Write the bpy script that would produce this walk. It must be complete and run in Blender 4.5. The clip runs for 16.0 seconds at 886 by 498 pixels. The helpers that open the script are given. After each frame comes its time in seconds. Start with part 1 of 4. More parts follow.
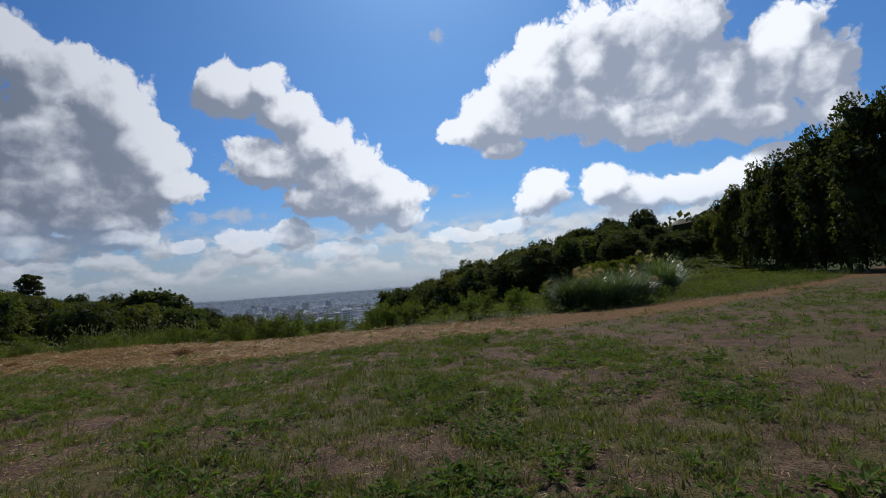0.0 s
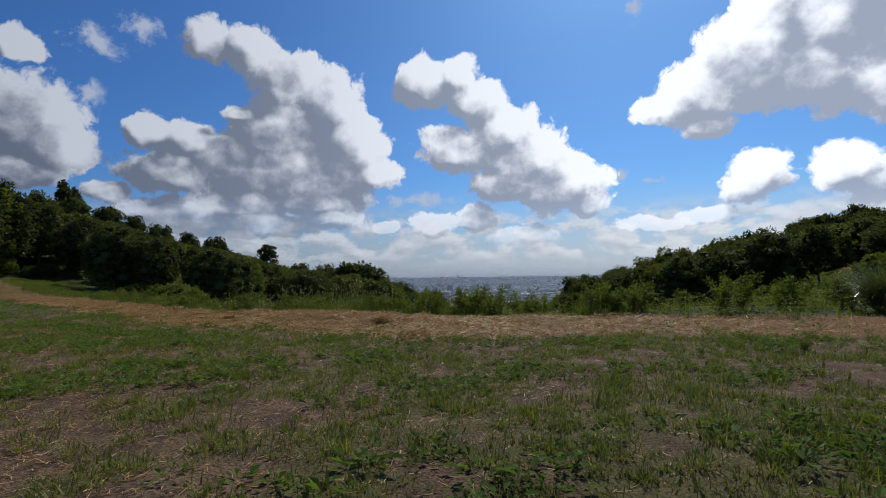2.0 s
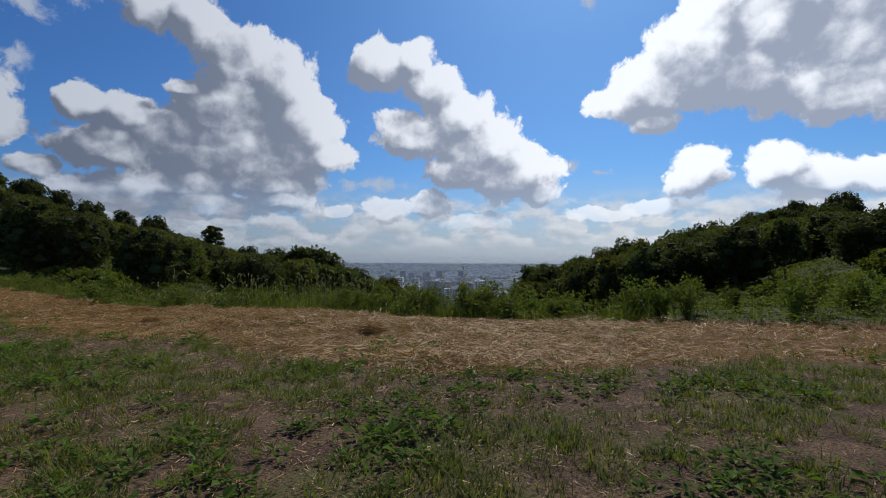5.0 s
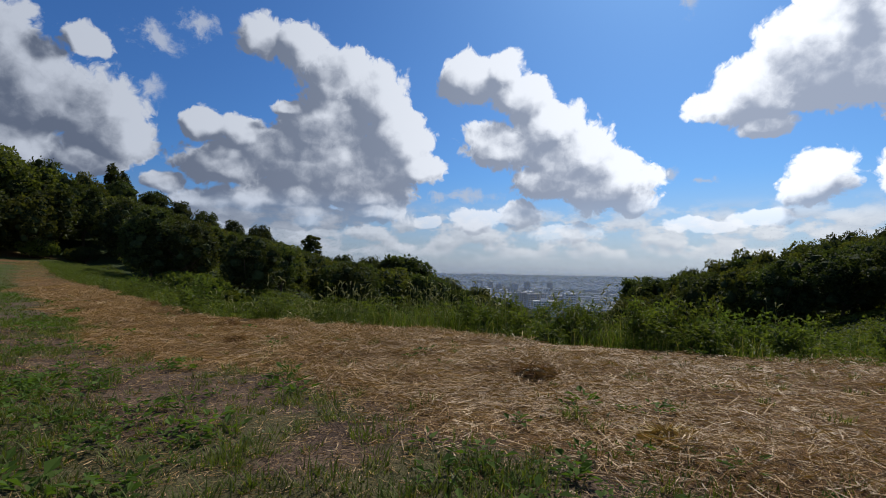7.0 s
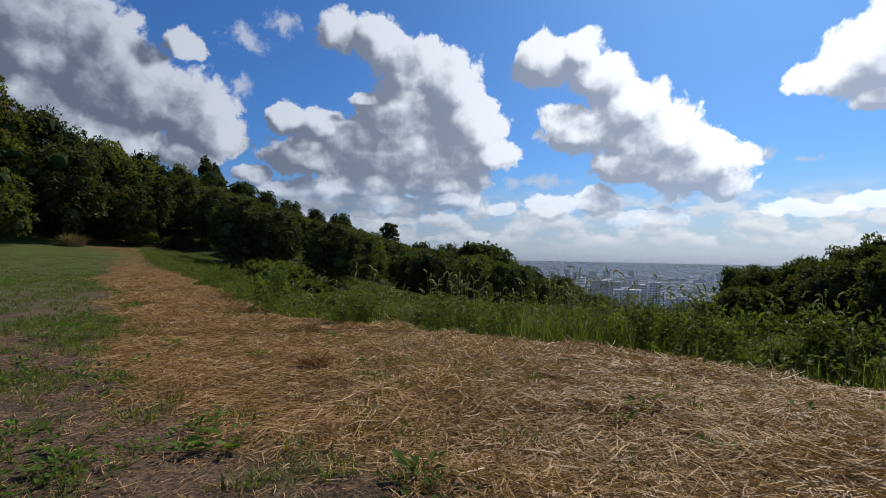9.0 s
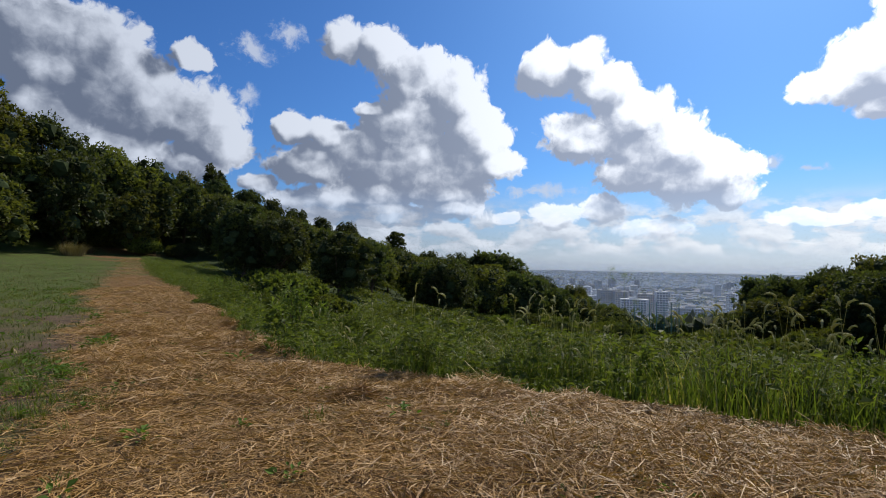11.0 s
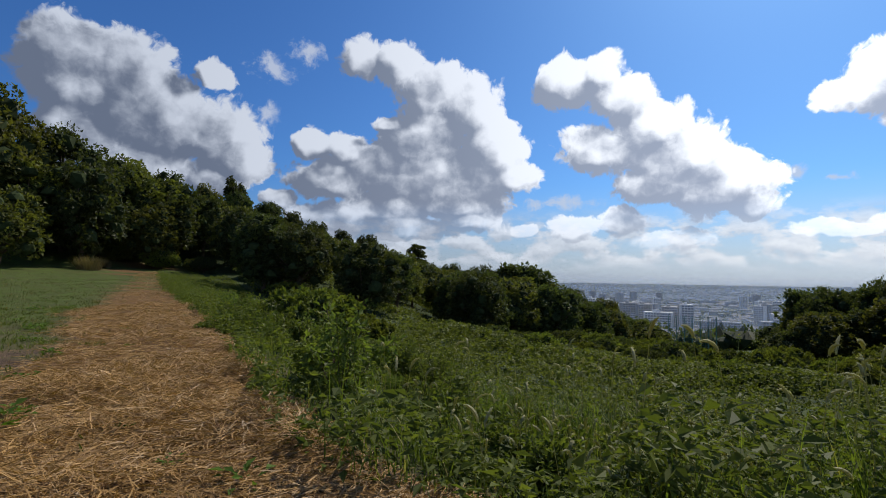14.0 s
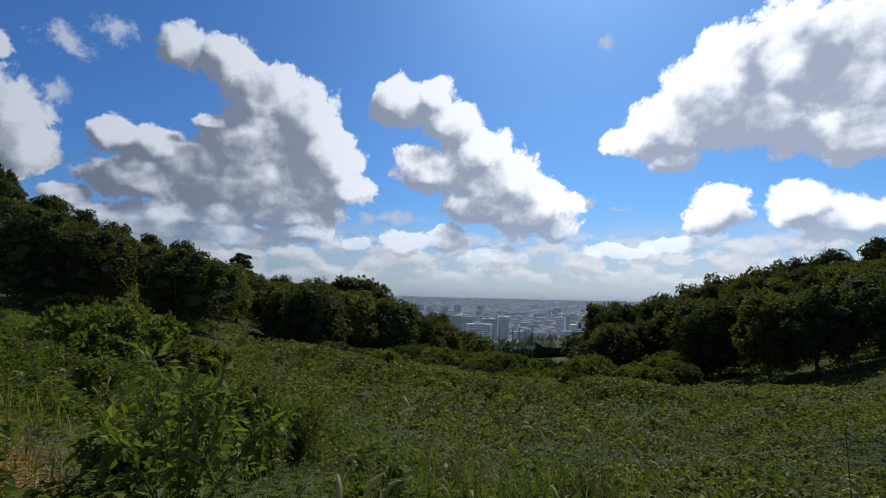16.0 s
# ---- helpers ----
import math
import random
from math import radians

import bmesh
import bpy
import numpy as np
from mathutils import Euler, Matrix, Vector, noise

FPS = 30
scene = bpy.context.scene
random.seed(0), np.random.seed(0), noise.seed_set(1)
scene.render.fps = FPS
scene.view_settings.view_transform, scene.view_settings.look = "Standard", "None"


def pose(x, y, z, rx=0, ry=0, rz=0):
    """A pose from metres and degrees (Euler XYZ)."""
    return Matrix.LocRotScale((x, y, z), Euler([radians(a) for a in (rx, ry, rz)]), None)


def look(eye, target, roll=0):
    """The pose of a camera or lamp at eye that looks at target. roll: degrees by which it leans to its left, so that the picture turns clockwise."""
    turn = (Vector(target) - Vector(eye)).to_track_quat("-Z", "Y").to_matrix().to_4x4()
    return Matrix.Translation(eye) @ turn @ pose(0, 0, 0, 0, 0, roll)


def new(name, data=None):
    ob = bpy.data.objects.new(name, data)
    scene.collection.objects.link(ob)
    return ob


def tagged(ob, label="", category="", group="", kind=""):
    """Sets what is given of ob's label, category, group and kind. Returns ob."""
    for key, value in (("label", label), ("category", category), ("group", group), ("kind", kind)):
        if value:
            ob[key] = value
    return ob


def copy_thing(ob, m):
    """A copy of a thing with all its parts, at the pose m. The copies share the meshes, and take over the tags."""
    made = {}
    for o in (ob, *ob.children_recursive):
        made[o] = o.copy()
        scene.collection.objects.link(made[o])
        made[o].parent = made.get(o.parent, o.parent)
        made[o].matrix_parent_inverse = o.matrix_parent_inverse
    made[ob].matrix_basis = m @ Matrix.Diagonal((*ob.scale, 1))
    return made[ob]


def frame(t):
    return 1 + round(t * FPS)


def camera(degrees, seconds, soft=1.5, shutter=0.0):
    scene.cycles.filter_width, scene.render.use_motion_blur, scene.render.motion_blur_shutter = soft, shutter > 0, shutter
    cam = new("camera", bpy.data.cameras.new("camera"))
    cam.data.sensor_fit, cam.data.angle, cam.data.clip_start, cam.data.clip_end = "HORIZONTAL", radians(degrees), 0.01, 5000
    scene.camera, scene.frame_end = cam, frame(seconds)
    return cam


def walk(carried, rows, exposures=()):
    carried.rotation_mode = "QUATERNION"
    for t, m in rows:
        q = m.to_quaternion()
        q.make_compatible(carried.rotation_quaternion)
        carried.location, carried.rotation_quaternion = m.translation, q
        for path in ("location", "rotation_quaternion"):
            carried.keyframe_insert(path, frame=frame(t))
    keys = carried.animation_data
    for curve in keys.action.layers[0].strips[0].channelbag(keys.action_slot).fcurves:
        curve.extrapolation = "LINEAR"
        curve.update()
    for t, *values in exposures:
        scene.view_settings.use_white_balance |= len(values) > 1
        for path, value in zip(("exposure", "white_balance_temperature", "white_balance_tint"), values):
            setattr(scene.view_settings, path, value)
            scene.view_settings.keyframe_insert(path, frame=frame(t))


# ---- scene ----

cam = camera(82.9, 16.0, soft=1.0)
PATH = [
    (0.0, (0.000, -0.000, 1.703), (1.848, 9.807, 2.336), -4.32),
    (0.5, (-0.057, 0.858, 1.505), (0.787, 10.793, 2.271), -3.34),
    (1.0, (-0.277, 1.745, 1.385), (-0.603, 11.715, 2.079), -0.23),
    (1.5, (-0.682, 2.578, 1.384), (-2.103, 12.454, 2.047), 0.37),
    (2.0, (-1.089, 3.437, 1.386), (-2.801, 13.277, 1.885), -0.87),
    (2.5, (-1.475, 4.252, 1.375), (-3.389, 14.064, 1.593), 0.72),
    (3.0, (-1.846, 4.974, 1.415), (-2.825, 14.925, 1.513), 1.34),
    (5.5, (-3.274, 7.717, 1.490), (-4.072, 17.682, 1.768), 0.07),
    (6.0, (-3.639, 8.467, 1.436), (-5.118, 18.352, 1.772), 0.64),
    (6.5, (-4.176, 9.319, 1.403), (-6.446, 19.052, 1.772), 1.41),
    (7.0, (-4.696, 10.166, 1.396), (-7.194, 19.840, 1.813), 1.01),
    (7.5, (-5.144, 10.967, 1.440), (-8.167, 20.494, 1.771), 0.42),
    (8.0, (-5.632, 11.706, 1.447), (-8.699, 21.219, 1.751), 1.71),
    (8.5, (-6.227, 12.444, 1.361), (-9.490, 21.895, 1.555), 2.10),
    (9.0, (-6.851, 13.131, 1.365), (-10.746, 22.340, 1.502), 1.04),
    (9.5, (-7.430, 13.794, 1.382), (-11.466, 22.942, 1.536), 0.94),
    (12.0, (-10.180, 16.368, 1.497), (-13.890, 25.642, 1.979), 1.01),
    (12.5, (-10.621, 16.941, 1.435), (-13.898, 26.376, 1.932), 1.90),
    (13.0, (-11.091, 17.466, 1.449), (-15.136, 26.596, 1.979), 1.97),
    (13.5, (-11.574, 17.901, 1.446), (-15.563, 27.048, 2.088), 0.64),
    (14.0, (-12.034, 18.316, 1.422), (-16.331, 27.328, 1.990), 0.82),
    (14.5, (-12.500, 18.720, 1.447), (-16.804, 27.727, 2.052), 2.26),
    (15.0, (-12.936, 19.173, 1.503), (-15.901, 28.695, 2.237), 2.72),
    (15.5, (-13.303, 19.691, 1.510), (-15.360, 29.449, 2.246), 0.96),
    (16.0, (-13.704, 20.131, 1.485), (-14.823, 30.029, 2.374), 1.34),
]
walk(cam, [(t, look(eye, target, roll)) for t, eye, target, roll in PATH], [(0.0, -0.27), (1.5, -0.22), (3.0, 0.0), (5.5, -0.22), (7.5, -0.05), (9.5, 0.08), (12.0, 0.25), (13.0, 0.12), (14.5, 0.12), (16.0, -0.03)])

# ------------------------------------------------------------ sky, sun, clouds
SUN_AZ, SUN_EL = 10.0, 47.0          # degrees to the right of +y, above the horizon
sun = new("sun", bpy.data.lights.new("sun", "SUN"))
sun.data.energy, sun.data.angle, sun.data.color = 5.0, radians(0.6), (1.0, 0.93, 0.82)
a, e = radians(SUN_AZ), radians(SUN_EL)
sun.matrix_world = look((60 * math.sin(a), 60 * math.cos(a), 80), (60 * math.sin(a) - math.sin(a) * math.cos(e), 60 * math.cos(a) - math.cos(a) * math.cos(e), 80 - math.sin(e)))

world = bpy.data.worlds.new("sky")
scene.world = world
world.use_nodes = True


class Nodes:
    """Short hand for building a node tree."""

    def __init__(self, tree):
        self.tree = tree

    def node(self, kind):
        return self.tree.nodes.new(kind)

    def put(self, socket, value):
        if isinstance(value, bpy.types.NodeSocket):
            self.tree.links.new(value, socket)
        elif value is not None:
            socket.default_value = value

    def math(self, op, x, y=None, z=None, clamp=False):
        n = self.node("ShaderNodeMath")
        n.operation, n.use_clamp = op, clamp
        for s, v in zip(n.inputs, (x, y, z)):
            self.put(s, v)
        return n.outputs[0]

    def vec(self, op, x, y=None, z=None):
        n = self.node("ShaderNodeVectorMath")
        n.operation = op
        for s, v in zip(n.inputs, (x, y, z)):
            self.put(s, v)
        return n.outputs["Value"] if op in ("LENGTH", "DOT_PRODUCT") else n.outputs["Vector"]

    def ramp(self, x, lo, hi, a=0.0, b=1.0):
        n = self.node("ShaderNodeMapRange")
        n.interpolation_type = "SMOOTHSTEP"
        for s, v in zip(n.inputs, (x, lo, hi, a, b)):
            self.put(s, v)
        return n.outputs[0]

    def mix(self, f, x, y):
        n = self.node("ShaderNodeMix")
        n.data_type = "RGBA"
        self.put(n.inputs[0], f), self.put(n.inputs[6], x), self.put(n.inputs[7], y)
        return n.outputs[2]

    def noise(self, p, scale, detail=4.0, rough=0.55):
        n = self.node("ShaderNodeTexNoise")
        self.put(n.inputs["Vector"], p)
        n.inputs["Scale"].default_value, n.inputs["Detail"].default_value, n.inputs["Roughness"].default_value = scale, detail, rough
        return n.outputs["Fac"]


# cloud puffs: degrees to the right of +y, degrees up, half width, half height
CLOUD_CENTRE = [
    (-11.7, 21.0, 3.5, 2.6), (-7.8, 22.0, 2.3, 2.0), (-5.5, 18.9, 3.3, 2.7), (-8.1, 14.0, 4.8, 2.5), (-2.9, 15.9, 4.2, 2.8), (1.6, 13.1, 3.5, 2.8),
    (2.9, 9.3, 5.1, 2.8), (-2.3, 10.0, 4.2, 2.2), (6.0, 7.6, 2.5, 1.4), (4.0, 10.6, 4.4, 2.8), (-1.0, 12.4, 4.4, 2.8),
]
CLOUD_LEFT = [
    (-35.0, 23.4, 2.4, 2.2), (-31.0, 23.0, 3.4, 2.2), (-26.6, 20.8, 3.9, 2.9), (-22.5, 18.8, 3.8, 3.4), (-20.1, 14.4, 4.2, 3.5), (-17.0, 11.6, 3.1, 1.8),
    (-23.6, 11.2, 6.3, 4.2), (-29.2, 14.8, 3.8, 2.8), (-33.4, 12.1, 4.0, 3.0), (-40.2, 14.3, 2.2, 1.6), (-36.8, 14.0, 2.8, 1.8), (-38.1, 10.7, 4.6, 2.3),
    (-31.8, 7.7, 6.2, 2.2), (-24.1, 8.2, 5.2, 1.8), (-43.5, 8.3, 2.0, 1.1), (-30.0, 5.6, 7.0, 1.6), (-38.0, 6.6, 5.0, 1.8), (-22.5, 6.2, 4.0, 1.2), (-31.9, 17.1, 2.0, 0.8), (-28.5, 11.2, 5.0, 4.0), (-27.5, 15.6, 4.6, 3.2),
]
CLOUD_RIGHT = [
    (12.8, 16.8, 2.2, 1.4), (17.4, 17.4, 3.8, 3.3), (22.8, 20.0, 5.0, 4.6), (23.8, 23.8, 3.1, 2.7), (29.9, 22.8, 5.9, 4.8), (36.3, 23.0, 5.3, 4.5),
    (40.0, 23.1, 2.5, 2.9), (33.2, 15.4, 6.2, 2.8), (39.2, 15.3, 5.1, 3.5), (45.7, 17.4, 3.3, 3.9), (47.3, 19.9, 2.5, 2.3), (49.1, 16.4, 2.8, 3.3),
    (43.9, 13.2, 4.1, 2.3), (50.0, 13.2, 2.4, 2.4), (35, 19, 6, 3.6), (41, 18.3, 4, 3.5), (27, 17.5, 4.5, 2.8), (18.4, 14.2, 2.6, 1.2),
    (15.2, 17.0, 2.6, 2.0),
]
CLOUD_SMALL = [
    (22.4, 9.1, 2.6, 2.4), (29.2, 9.2, 2.6, 2.0), (32.5, 7.5, 3.4, 2.0), (37.4, 7.7, 4.1, 1.7), (41.5, 8.2, 2.9, 1.4), (44.9, 9.5, 2.7, 1.0),
]
CLOUD_LOW = [
    (-16.3, 5.5, 1.3, 0.8), (-10.6, 5.8, 3.2, 1.4), (-5.5, 6.5, 2.6, 1.6), (-0.3, 4.2, 3.9, 1.3), (12.5, 5.0, 3.2, 0.8), (17.9, 5.6, 3.0, 1.0),
]
CLOUD_FAR_LEFT = [
    (-62.6, 18.4, 4.7, 4.1), (-58.0, 18.6, 3.9, 3.9), (-55.3, 15.2, 5.6, 4.1), (-50.3, 14.4, 4.6, 3.8), (-47.7, 11.9, 2.7, 2.8), (-50.5, 20.1, 1.8, 1.4),
    (-56.5, 10.8, 4.5, 2.6), (-62.4, 12.8, 3.5, 2.8), (-50.2, 9.7, 3.1, 1.1),
]
CLOUD_ROUND_ABOUT = [
    (75, 18, 9, 6), (100, 26, 12, 8), (130, 15, 14, 7), (165, 22, 12, 6), (-90, 20, 12, 7), (-120, 30, 14, 8),
    (-155, 14, 13, 6), (40, 62, 9, 9), (-60, 52, 12, 9), (150, 55, 14, 10),
]


WISPS = [(-44.6, 21.7, 3.4, 1.8), (-41.2, 23.7, 2.8, 1.6), (-45.2, 16.9, 1.6, 2.2), (-12.6, 8.6, 6.5, 0.9), (13.2, 9.6, 1.8, 0.6), (9.5, 10.6, 2.2, 0.9), (-30.0, 24.5, 3.0, 0.8), (12.0, 26.5, 1.2, 1.6)]


def cloud_group():
    tree = bpy.data.node_groups.new("cloud_density", "ShaderNodeTree")
    tree.interface.new_socket("P", in_out="INPUT", socket_type="NodeSocketVector")
    for name in ("fine", "coarse", "wisp", "middle"):
        tree.interface.new_socket(name, in_out="OUTPUT", socket_type="NodeSocketFloat")
    n = Nodes(tree)
    p = n.node("NodeGroupInput").outputs[0]

    def shifted(q, scale, amount, detail):
        wob = n.node("ShaderNodeTexNoise")
        n.put(wob.inputs["Vector"], q)
        wob.inputs["Scale"].default_value, wob.inputs["Detail"].default_value = scale, detail
        return n.vec("MULTIPLY_ADD", n.vec("SUBTRACT", wob.outputs["Color"], (0.5, 0.5, 0.5)), (amount, amount, 0), q)

    def nearest(q, puffs, blend):
        best = None
        for u, v, ru, rv in puffs:
            d = n.vec("LENGTH", n.vec("MULTIPLY_ADD", q, (1 / ru, 1 / rv, 0), (-u / ru, -v / rv, 0)))
            best = d if best is None else n.math("SMOOTH_MIN", best, d, blend)
        return best

    q = shifted(p, 0.3, 2.0, 2.0)
    q2 = shifted(q, 1.1, 0.9, 3.0)
    best = nearest(q, CLOUD_CENTRE + CLOUD_LEFT + CLOUD_RIGHT + CLOUD_SMALL + CLOUD_LOW + CLOUD_FAR_LEFT + CLOUD_ROUND_ABOUT, 0.2)
    body = n.math("MINIMUM", n.math("MULTIPLY", n.math("MAXIMUM", n.math("SUBTRACT", 1.47, best), -0.9), 1.7), 1.7)
    big = n.noise(p, 0.2, 2.0, 0.45)

    def billow(scale, rough, at):
        vor = n.node("ShaderNodeTexVoronoi")
        vor.feature = "SMOOTH_F1"
        n.put(vor.inputs["Vector"], at)
        vor.inputs["Scale"].default_value, vor.inputs["Detail"].default_value, vor.inputs["Roughness"].default_value = scale, 2.0, rough
        vor.inputs["Smoothness"].default_value = 0.3
        return n.math("SUBTRACT", 0.42, vor.outputs["Distance"])

    coarse = n.math("MULTIPLY_ADD", n.math("SUBTRACT", big, 0.5), 0.5, body)
    coarse = n.math("MULTIPLY_ADD", billow(0.24, 0.2, q), 0.6, coarse)
    middle = n.math("MULTIPLY_ADD", billow(0.5, 0.3, q), 0.6, coarse)
    fine = n.math("MULTIPLY_ADD", billow(1.5, 0.5, q2), 0.38, middle)
    fine = n.math("MULTIPLY_ADD", n.math("SUBTRACT", n.noise(p, 2.6, 4.0, 0.55), 0.5), 0.1, fine)
    wisp = n.math("SUBTRACT", 1.1, nearest(q2, WISPS, 0.1))
    wisp = n.math("MULTIPLY_ADD", n.math("SUBTRACT", n.noise(q, 0.55, 7.0, 0.68), 0.5), 2.6, wisp)
    out = n.node("NodeGroupOutput")
    n.put(out.inputs[0], fine), n.put(out.inputs[1], coarse), n.put(out.inputs[2], wisp), n.put(out.inputs[3], middle)
    return tree


def build_world():
    n = Nodes(world.node_tree)
    world.node_tree.nodes.clear()
    way = n.vec("NORMALIZE", n.node("ShaderNodeTexCoord").outputs["Generated"])
    xyz = n.node("ShaderNodeSeparateXYZ")
    n.put(xyz.inputs[0], way)
    u = n.math("DEGREES", n.math("ARCTAN2", xyz.outputs[0], xyz.outputs[1]))
    v = n.math("DEGREES", n.math("ARCSINE", xyz.outputs[2]))
    comb = n.node("ShaderNodeCombineXYZ")
    n.put(comb.inputs[0], u), n.put(comb.inputs[1], v)
    p = comb.outputs[0]
    group = cloud_group()

    def density(q):
        g = n.node("ShaderNodeGroup")
        g.node_tree = group
        n.put(g.inputs[0], q)
        return g.outputs

    def q_cloud(at):
        """Bends the lookup so that the grey parts get heaped outlines."""
        wob = n.node("ShaderNodeTexVoronoi")
        wob.feature = "SMOOTH_F1"
        n.put(wob.inputs["Vector"], at)
        wob.inputs["Scale"].default_value, wob.inputs["Detail"].default_value = 0.7, 1.5
        return n.vec("MULTIPLY_ADD", n.vec("SUBTRACT", wob.outputs["Position"], n.vec("MULTIPLY", at, (0.7, 0.7, 0.7))), (0.6, 0.6, 0), at)

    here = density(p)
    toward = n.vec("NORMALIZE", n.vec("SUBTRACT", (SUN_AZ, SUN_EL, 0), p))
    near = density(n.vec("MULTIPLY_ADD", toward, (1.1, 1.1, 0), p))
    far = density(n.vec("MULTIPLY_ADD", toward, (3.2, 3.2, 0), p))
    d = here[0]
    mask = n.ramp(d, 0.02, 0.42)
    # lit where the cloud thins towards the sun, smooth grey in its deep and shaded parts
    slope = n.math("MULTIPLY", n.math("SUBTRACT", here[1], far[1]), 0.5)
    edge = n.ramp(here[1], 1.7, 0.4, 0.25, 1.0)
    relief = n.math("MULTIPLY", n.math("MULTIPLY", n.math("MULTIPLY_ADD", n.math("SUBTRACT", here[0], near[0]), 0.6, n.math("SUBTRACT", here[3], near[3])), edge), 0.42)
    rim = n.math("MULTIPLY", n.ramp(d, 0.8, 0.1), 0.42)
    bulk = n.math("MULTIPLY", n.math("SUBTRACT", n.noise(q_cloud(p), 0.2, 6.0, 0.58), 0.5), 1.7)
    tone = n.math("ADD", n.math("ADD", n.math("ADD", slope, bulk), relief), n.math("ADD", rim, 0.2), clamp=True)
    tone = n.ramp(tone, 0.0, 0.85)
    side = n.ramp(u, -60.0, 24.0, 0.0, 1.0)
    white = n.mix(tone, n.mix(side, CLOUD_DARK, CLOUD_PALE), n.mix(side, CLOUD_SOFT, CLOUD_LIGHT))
    # low broken layer of small heaped clouds that melts into the haze
    def heaps(at):
        return n.noise(n.vec("MULTIPLY", at, (0.45, 0.85, 0)), 0.5, 6.0, 0.56)

    low = heaps(p)
    band = n.math("MULTIPLY", n.ramp(low, 0.42, 0.53), n.math("MULTIPLY", n.ramp(v, 8.0, 5.0), n.ramp(v, 0.6, 2.6)))
    band_tone = n.math("MULTIPLY_ADD", n.math("SUBTRACT", low, heaps(n.vec("ADD", p, (0.25, 0.7, 0)))), 3.5, 0.5, clamp=True)
    sky = n.node("ShaderNodeTexSky")
    sky.sky_type, sky.sun_disc = "NISHITA", False
    sky.sun_elevation, sky.sun_rotation = radians(SUN_EL), radians(SUN_AZ)
    sky.altitude, sky.air_density, sky.dust_density, sky.ozone_density = 100.0, 1.0, SKY_DUST, 2.0
    blue = n.vec("MULTIPLY", sky.outputs[0], SKY_TINT)
    blue = n.mix(side, n.vec("MULTIPLY", blue, (0.66, 0.72, 0.8)), blue)
    haze = n.ramp(v, 11.0, -1.0, 0.0, 0.9)
    blue = n.mix(haze, blue, n.mix(side, HAZE_LEFT, HAZE))
    heap_col = n.mix(band_tone, n.mix(side, HAZE_LEFT, HAZE), n.mix(side, CLOUD_SOFT, BAND_RIGHT))
    blue = n.mix(n.math("MULTIPLY", band, 0.8), blue, heap_col)
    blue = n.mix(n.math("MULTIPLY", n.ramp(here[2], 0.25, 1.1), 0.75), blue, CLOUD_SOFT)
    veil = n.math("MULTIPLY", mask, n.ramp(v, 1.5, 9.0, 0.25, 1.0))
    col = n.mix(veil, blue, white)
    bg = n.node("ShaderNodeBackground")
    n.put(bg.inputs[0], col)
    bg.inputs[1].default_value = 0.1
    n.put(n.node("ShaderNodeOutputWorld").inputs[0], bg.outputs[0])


SKY_TINT, SKY_DUST = (0.38, 0.7, 1.08), 0.8
BAND_RIGHT = (8.6, 8.8, 9.2, 1)
HAZE, HAZE_LEFT = (5.6, 6.1, 7.0, 1), (2.3, 2.7, 3.4, 1)
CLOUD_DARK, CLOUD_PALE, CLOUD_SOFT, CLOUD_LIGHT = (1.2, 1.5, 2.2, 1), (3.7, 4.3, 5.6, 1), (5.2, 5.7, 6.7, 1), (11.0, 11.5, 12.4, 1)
build_world()

# ------------------------------------------------------------ materials


def material(name, rough=0.8):
    m = bpy.data.materials.new(name)
    m.use_nodes = True
    n = Nodes(m.node_tree)
    bsdf = m.node_tree.nodes["Principled BSDF"]
    bsdf.inputs["Roughness"].default_value = rough
    bsdf.inputs["Specular IOR Level"].default_value = 0.18
    return m, n, bsdf


def leaf_material(name, dark, light, through_light=0.35, rough=0.6, dry=None, gloss=0.18):
    """Leaves: colour varies leaf by leaf and over the stand, light shines through."""
    m, n, bsdf = material(name, rough)
    bsdf.inputs["Specular IOR Level"].default_value = gloss
    geo = n.node("ShaderNodeNewGeometry")
    place = geo.outputs["Position"]
    f = n.math("ADD", n.math("MULTIPLY", geo.outputs["Random Per Island"], 0.6), n.math("MULTIPLY", n.noise(place, 0.6, 3.0), 0.5), clamp=True)
    col = n.mix(f, (*dark, 1), (*light, 1))
    if dry:
        col = n.mix(n.ramp(geo.outputs["Random Per Island"], 0.86, 0.95), col, (*dry, 1))
    info = n.node("ShaderNodeObjectInfo")
    hue = n.node("ShaderNodeHueSaturation")
    n.put(hue.inputs["Color"], col)
    n.put(hue.inputs["Value"], n.math("MULTIPLY_ADD", info.outputs["Random"], 0.5, 0.75))
    n.put(hue.inputs["Hue"], n.math("MULTIPLY_ADD", info.outputs["Random"], 0.03, 0.485))
    n.put(bsdf.inputs["Base Color"], hue.outputs[0])
    trans = n.node("ShaderNodeBsdfTranslucent")
    tint = n.vec("MULTIPLY", hue.outputs[0], (1.25, 1.3, 0.5))
    n.put(trans.inputs[0], tint)
    mix = n.node("ShaderNodeMixShader")
    mix.inputs[0].default_value = through_light
    n.put(mix.inputs[1], bsdf.outputs[0]), n.put(mix.inputs[2], trans.outputs[0])
    n.put(m.node_tree.nodes["Material Output"].inputs[0], mix.outputs[0])
    return m


